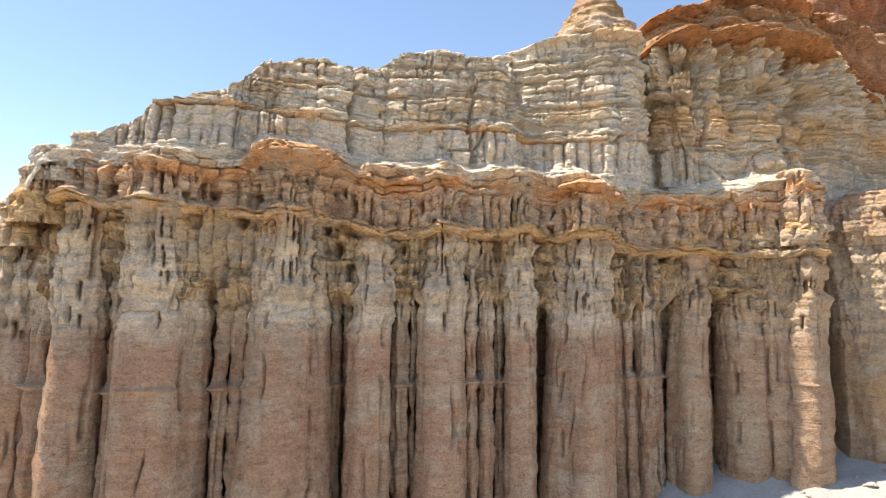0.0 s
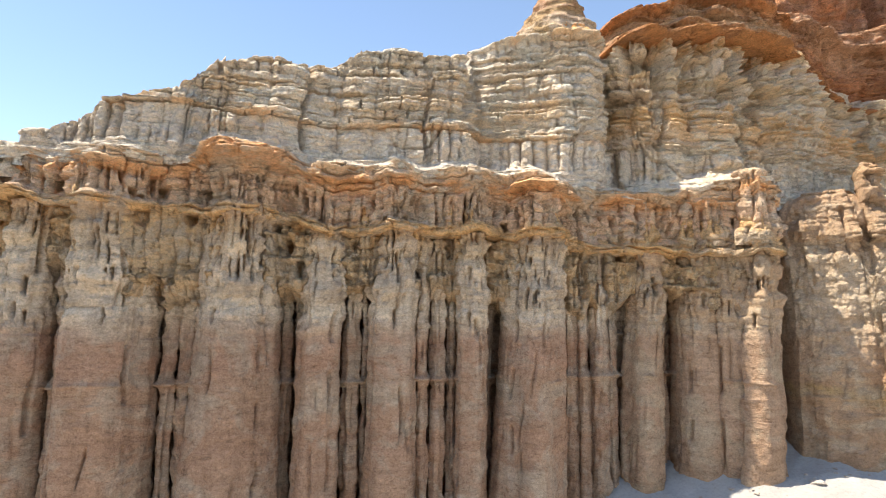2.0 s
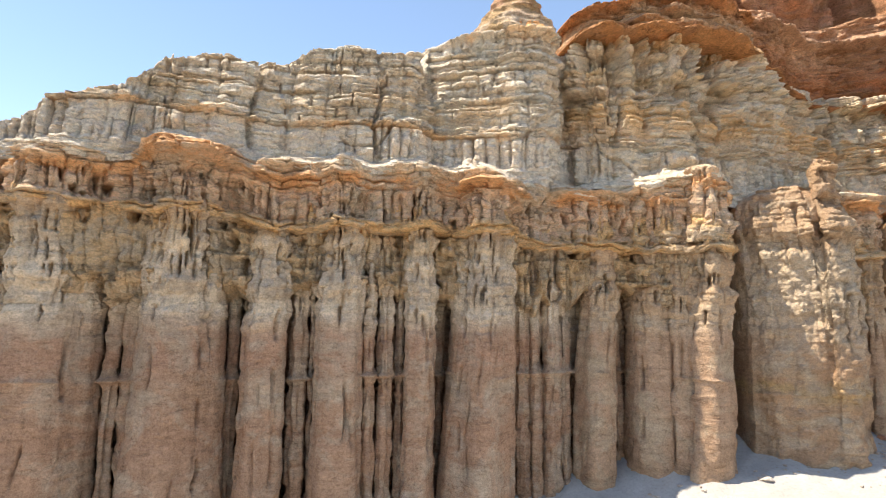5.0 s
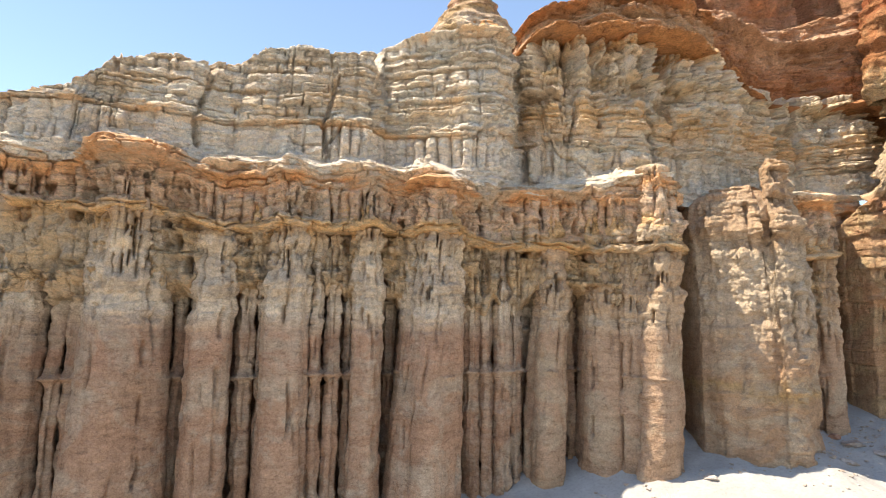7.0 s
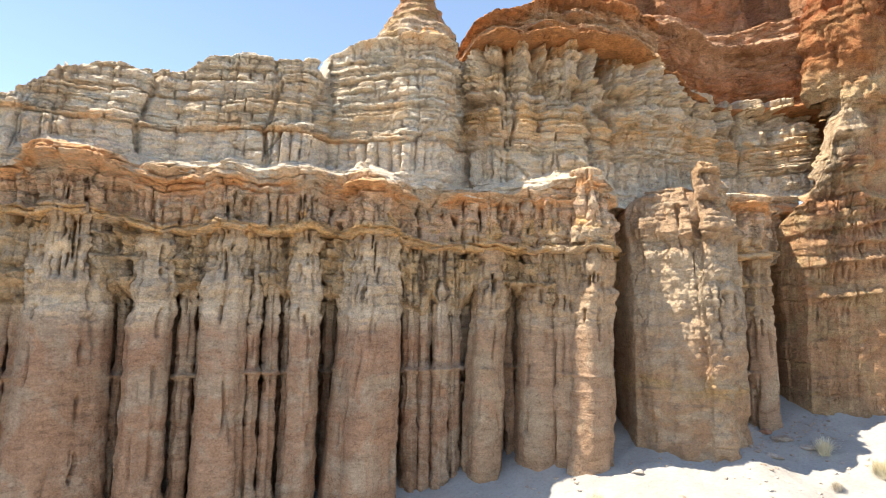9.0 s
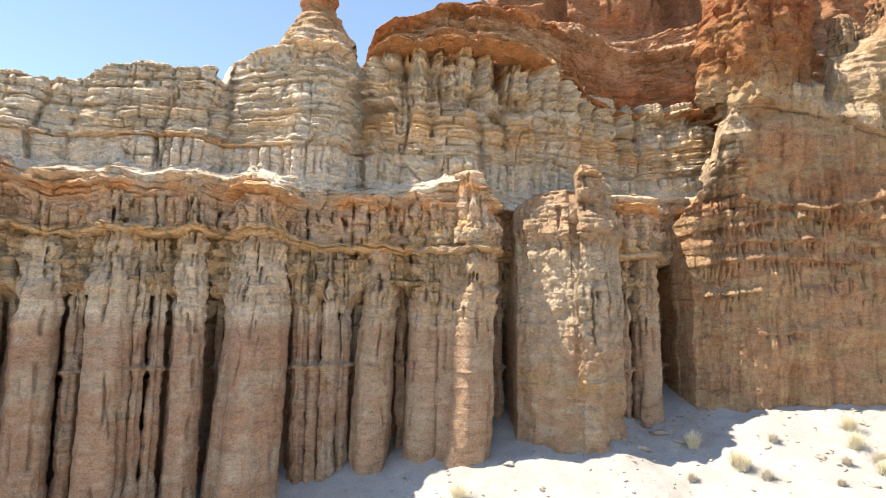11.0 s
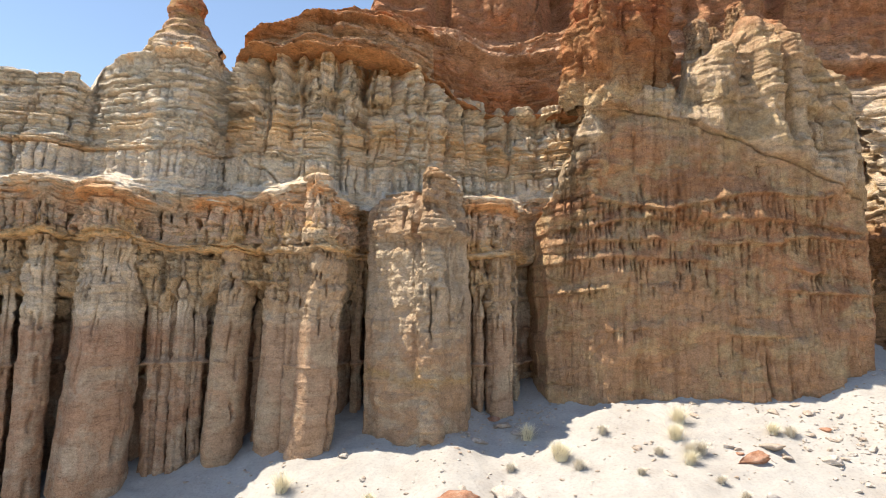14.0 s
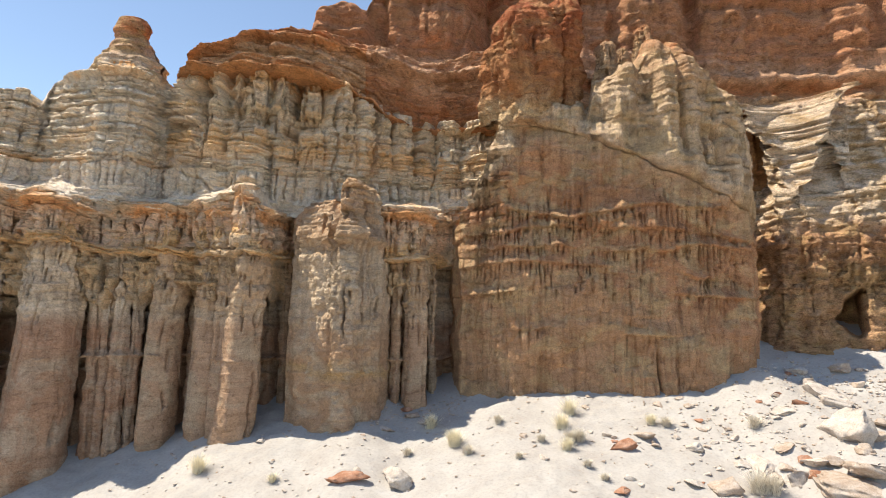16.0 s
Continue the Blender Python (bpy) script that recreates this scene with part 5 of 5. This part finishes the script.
boulder(47.0, 2.2, 0.8, tan_stone, seed=17, flat=0.5)
boulder(44.4, 1.1, 0.75, pale_stone, seed=18)
boulder(44.3, -1.0, 1.0, pale_stone, seed=19)
boulder(45.4, -2.9, 0.75, tan_stone, seed=20)
boulder(44.1, -4.4, 0.7, tan_stone, seed=21)
boulder(36.8, -5.8, 1.2, tan_stone, seed=22)
boulder(35.6, -5.1, 0.8, pale_stone, seed=23, flat=0.35)
boulder(41.4, -7.4, 1.7, tan_stone, seed=24, flat=0.35, long=1.8, turn=-40, label="long tan slab leaning on the slope", name="slab")
boulder(42.3, -7.0, 1.6, tan_stone, seed=25, flat=0.35, long=1.9, turn=-48, label="long tan slab leaning on the slope", name="slab")
boulder(42.9, -5.6, 0.7, tan_stone, seed=26, flat=0.5)
boulder(40.5, -6.1, 0.55, red_stone, seed=27)
boulder(40.3, -4.0, 0.6, tan_stone, seed=28, flat=0.4)
boulder(41.1, -4.3, 0.4, pale_stone, seed=29)
boulder(23.3, 2.6, 0.65, tan_stone, seed=30, flat=0.5)
boulder(22.0, 0.9, 0.55, tan_stone, seed=31, flat=0.5)
boulder(22.9, 3.4, 0.5, red_stone, seed=32, flat=0.5)
boulder(32.5, 1.4, 0.35, tan_stone, seed=33, flat=0.5)
# smaller ones strewn over the slope, thickest below the second gully
pick = random.Random(5)
for n in range(110):
    x = pick.triangular(24, 52, 46) if n > 18 else pick.uniform(12, 40)
    y = float(base_y(np.array([x]))[0]) - 0.4 - pick.triangular(0.2, 12, 3.5)
    boulder(x, y, pick.triangular(0.12, 0.55, 0.17), pick.choice([pale_stone, pale_stone, pale_stone, pale_stone, tan_stone, tan_stone, tan_stone, red_stone]), flat=pick.uniform(0.4, 0.8), long=pick.uniform(1.0, 1.6), seed=100 + n, name="rock")


def gravel(name, count, seed, spots, mat):
    """Chips strewn over the slope, as one sheet of small stones."""
    rnd = np.random.RandomState(seed)
    v, f = ICO[1]
    spot = np.array([spots[n % len(spots)] for n in range(count)])
    x = rnd.uniform(spot[:, 0], spot[:, 1])
    y = base_y(x) - rnd.triangular(spot[:, 2], spot[:, 2] + 0.3 * (spot[:, 3] - spot[:, 2]), spot[:, 3])
    z = ground_z(x, y)
    vs, fs = [], []
    for n in range(count):
        r = 0.025 + 0.085 * rnd.rand() ** 3
        q = v * (1 + 0.35 * rnd.uniform(-1, 1, (len(v), 1))) * np.array([1.3, 1.0, 0.6]) * r
        a = rnd.uniform(0, 6.28)
        q = np.stack([q[:, 0] * np.cos(a) - q[:, 1] * np.sin(a), q[:, 0] * np.sin(a) + q[:, 1] * np.cos(a), q[:, 2]], -1)
        vs.append(q + np.array([x[n], y[n], z[n] + 0.2 * r]))
        fs.append(f + n * len(v))
    mesh = bpy.data.meshes.new(name)
    mesh.from_pydata(np.concatenate(vs).tolist(), [], np.concatenate(fs).tolist())
    mesh.materials.append(mat)
    return tagged(new(name, mesh), "small chips of rock strewn over the sand", "gravel", kind="stuff")


gravel("gravel", 1100, 3, [(8, 50, 0, 13), (36, 52, 0, 12), (40, 52, 0, 12), (20.5, 26, -1.5, 3), (8, 46, 0, 1.5)], tan_stone)
gravel("pale_gravel", 1500, 4, [(8, 50, 0, 13), (36, 52, 0, 12), (38, 52, 0, 12)], pale_stone)


def plant_material(name, a, b_):
    m, nt, b = material(name, 0.8)
    info = nt.nodes.new("ShaderNodeNewGeometry")
    nt.links.new(ramp(nt, info.outputs["Random Per Island"], (0.0, a), (1.0, b_)), b.inputs["Base Color"])
    return m


straw = plant_material("straw", (0.74, 0.66, 0.47), (0.88, 0.82, 0.66))
sage = plant_material("grey_brush", (0.58, 0.52, 0.42), (0.78, 0.72, 0.62))
twig = plant_material("twig", (0.24, 0.18, 0.13), (0.40, 0.32, 0.24))


def strands(name, count, size, wide, lean, mat, parent, rnd):
    """Thin bent strands that fan out from a root."""
    vs, fs = [], []
    for n in range(count):
        a, out = rnd.uniform(0, 6.283), rnd.uniform(0.1, lean)
        root = np.array([rnd.normal() * 0.10 * size, rnd.normal() * 0.10 * size, 0])
        tall = size * rnd.uniform(0.45, 1.0)
        way = np.array([math.cos(a), math.sin(a), 0])
        side = np.array([-math.sin(a), math.cos(a), 0]) * wide
        base = len(vs)
        for k, t in enumerate((0.0, 0.4, 0.75, 1.0)):
            p = root + way * out * size * t**1.5 + np.array([0, 0, tall * t * (1 - 0.25 * t * out)]) + rnd.normal(size=3) * 0.02 * size
            vs += [p - side * (1 - 0.75 * t), p + side * (1 - 0.75 * t)]
            if k:
                fs.append((base + 2 * k - 2, base + 2 * k - 1, base + 2 * k + 1, base + 2 * k))
    mesh = bpy.data.meshes.new(name)
    mesh.from_pydata([tuple(p) for p in vs], [], fs)
    mesh.materials.append(mat)
    ob = new(name, mesh)
    ob.parent = parent
    return ob


def bush(x, y, size, mat, seed, label):
    rnd = np.random.RandomState(seed)
    z = float(ground_z(np.array([x]), np.array([y]))[0])
    top = tagged(new("desert_bush"), label, "bush", "brush on the slope")
    top.matrix_world = pose(x, y, z - 0.03)
    size *= 1.2
    strands("brush", 36, size * 0.8, 0.008, 0.8, twig, top, rnd)
    strands("foliage", 420, size, 0.010, 0.75, mat, top, rnd)
    return top


DRY, GREY_LABEL = "dry straw-coloured grass tuft on the sandy slope", "low grey-brown desert bush on the sandy slope"
for n, (x, y, size) in enumerate([(24.2, 1.0, 0.75), (25.4, -1.3, 0.8), (31.5, 0.9, 0.85), (30.8, -0.6, 0.75), (30.7, -2.5, 0.6), (13.2, -2.1, 0.85), (35.4, -0.4, 0.55), (17.1, -3.6, 0.4), (25.3, -0.9, 0.6)]):
    bush(x, y, size, straw, 40 + n, DRY)
for n, (x, y, size) in enumerate([(26.0, -2.2, 0.5), (31.0, -1.8, 0.65), (31.5, -1.7, 0.6), (27.7, 0.5, 0.45), (36.1, -0.6, 0.5), (40.0, -1.8, 0.6), (38.0, -6.0, 1.0), (38.5, -6.2, 0.8), (23.1, -1.6, 0.4), (31.3, -4.1, 0.35), (31.8, -5.1, 0.35), (28.3, -3.4, 0.3), (29.6, -1.8, 0.4)]):
    bush(x, y, size, sage, 60 + n, GREY_LABEL)
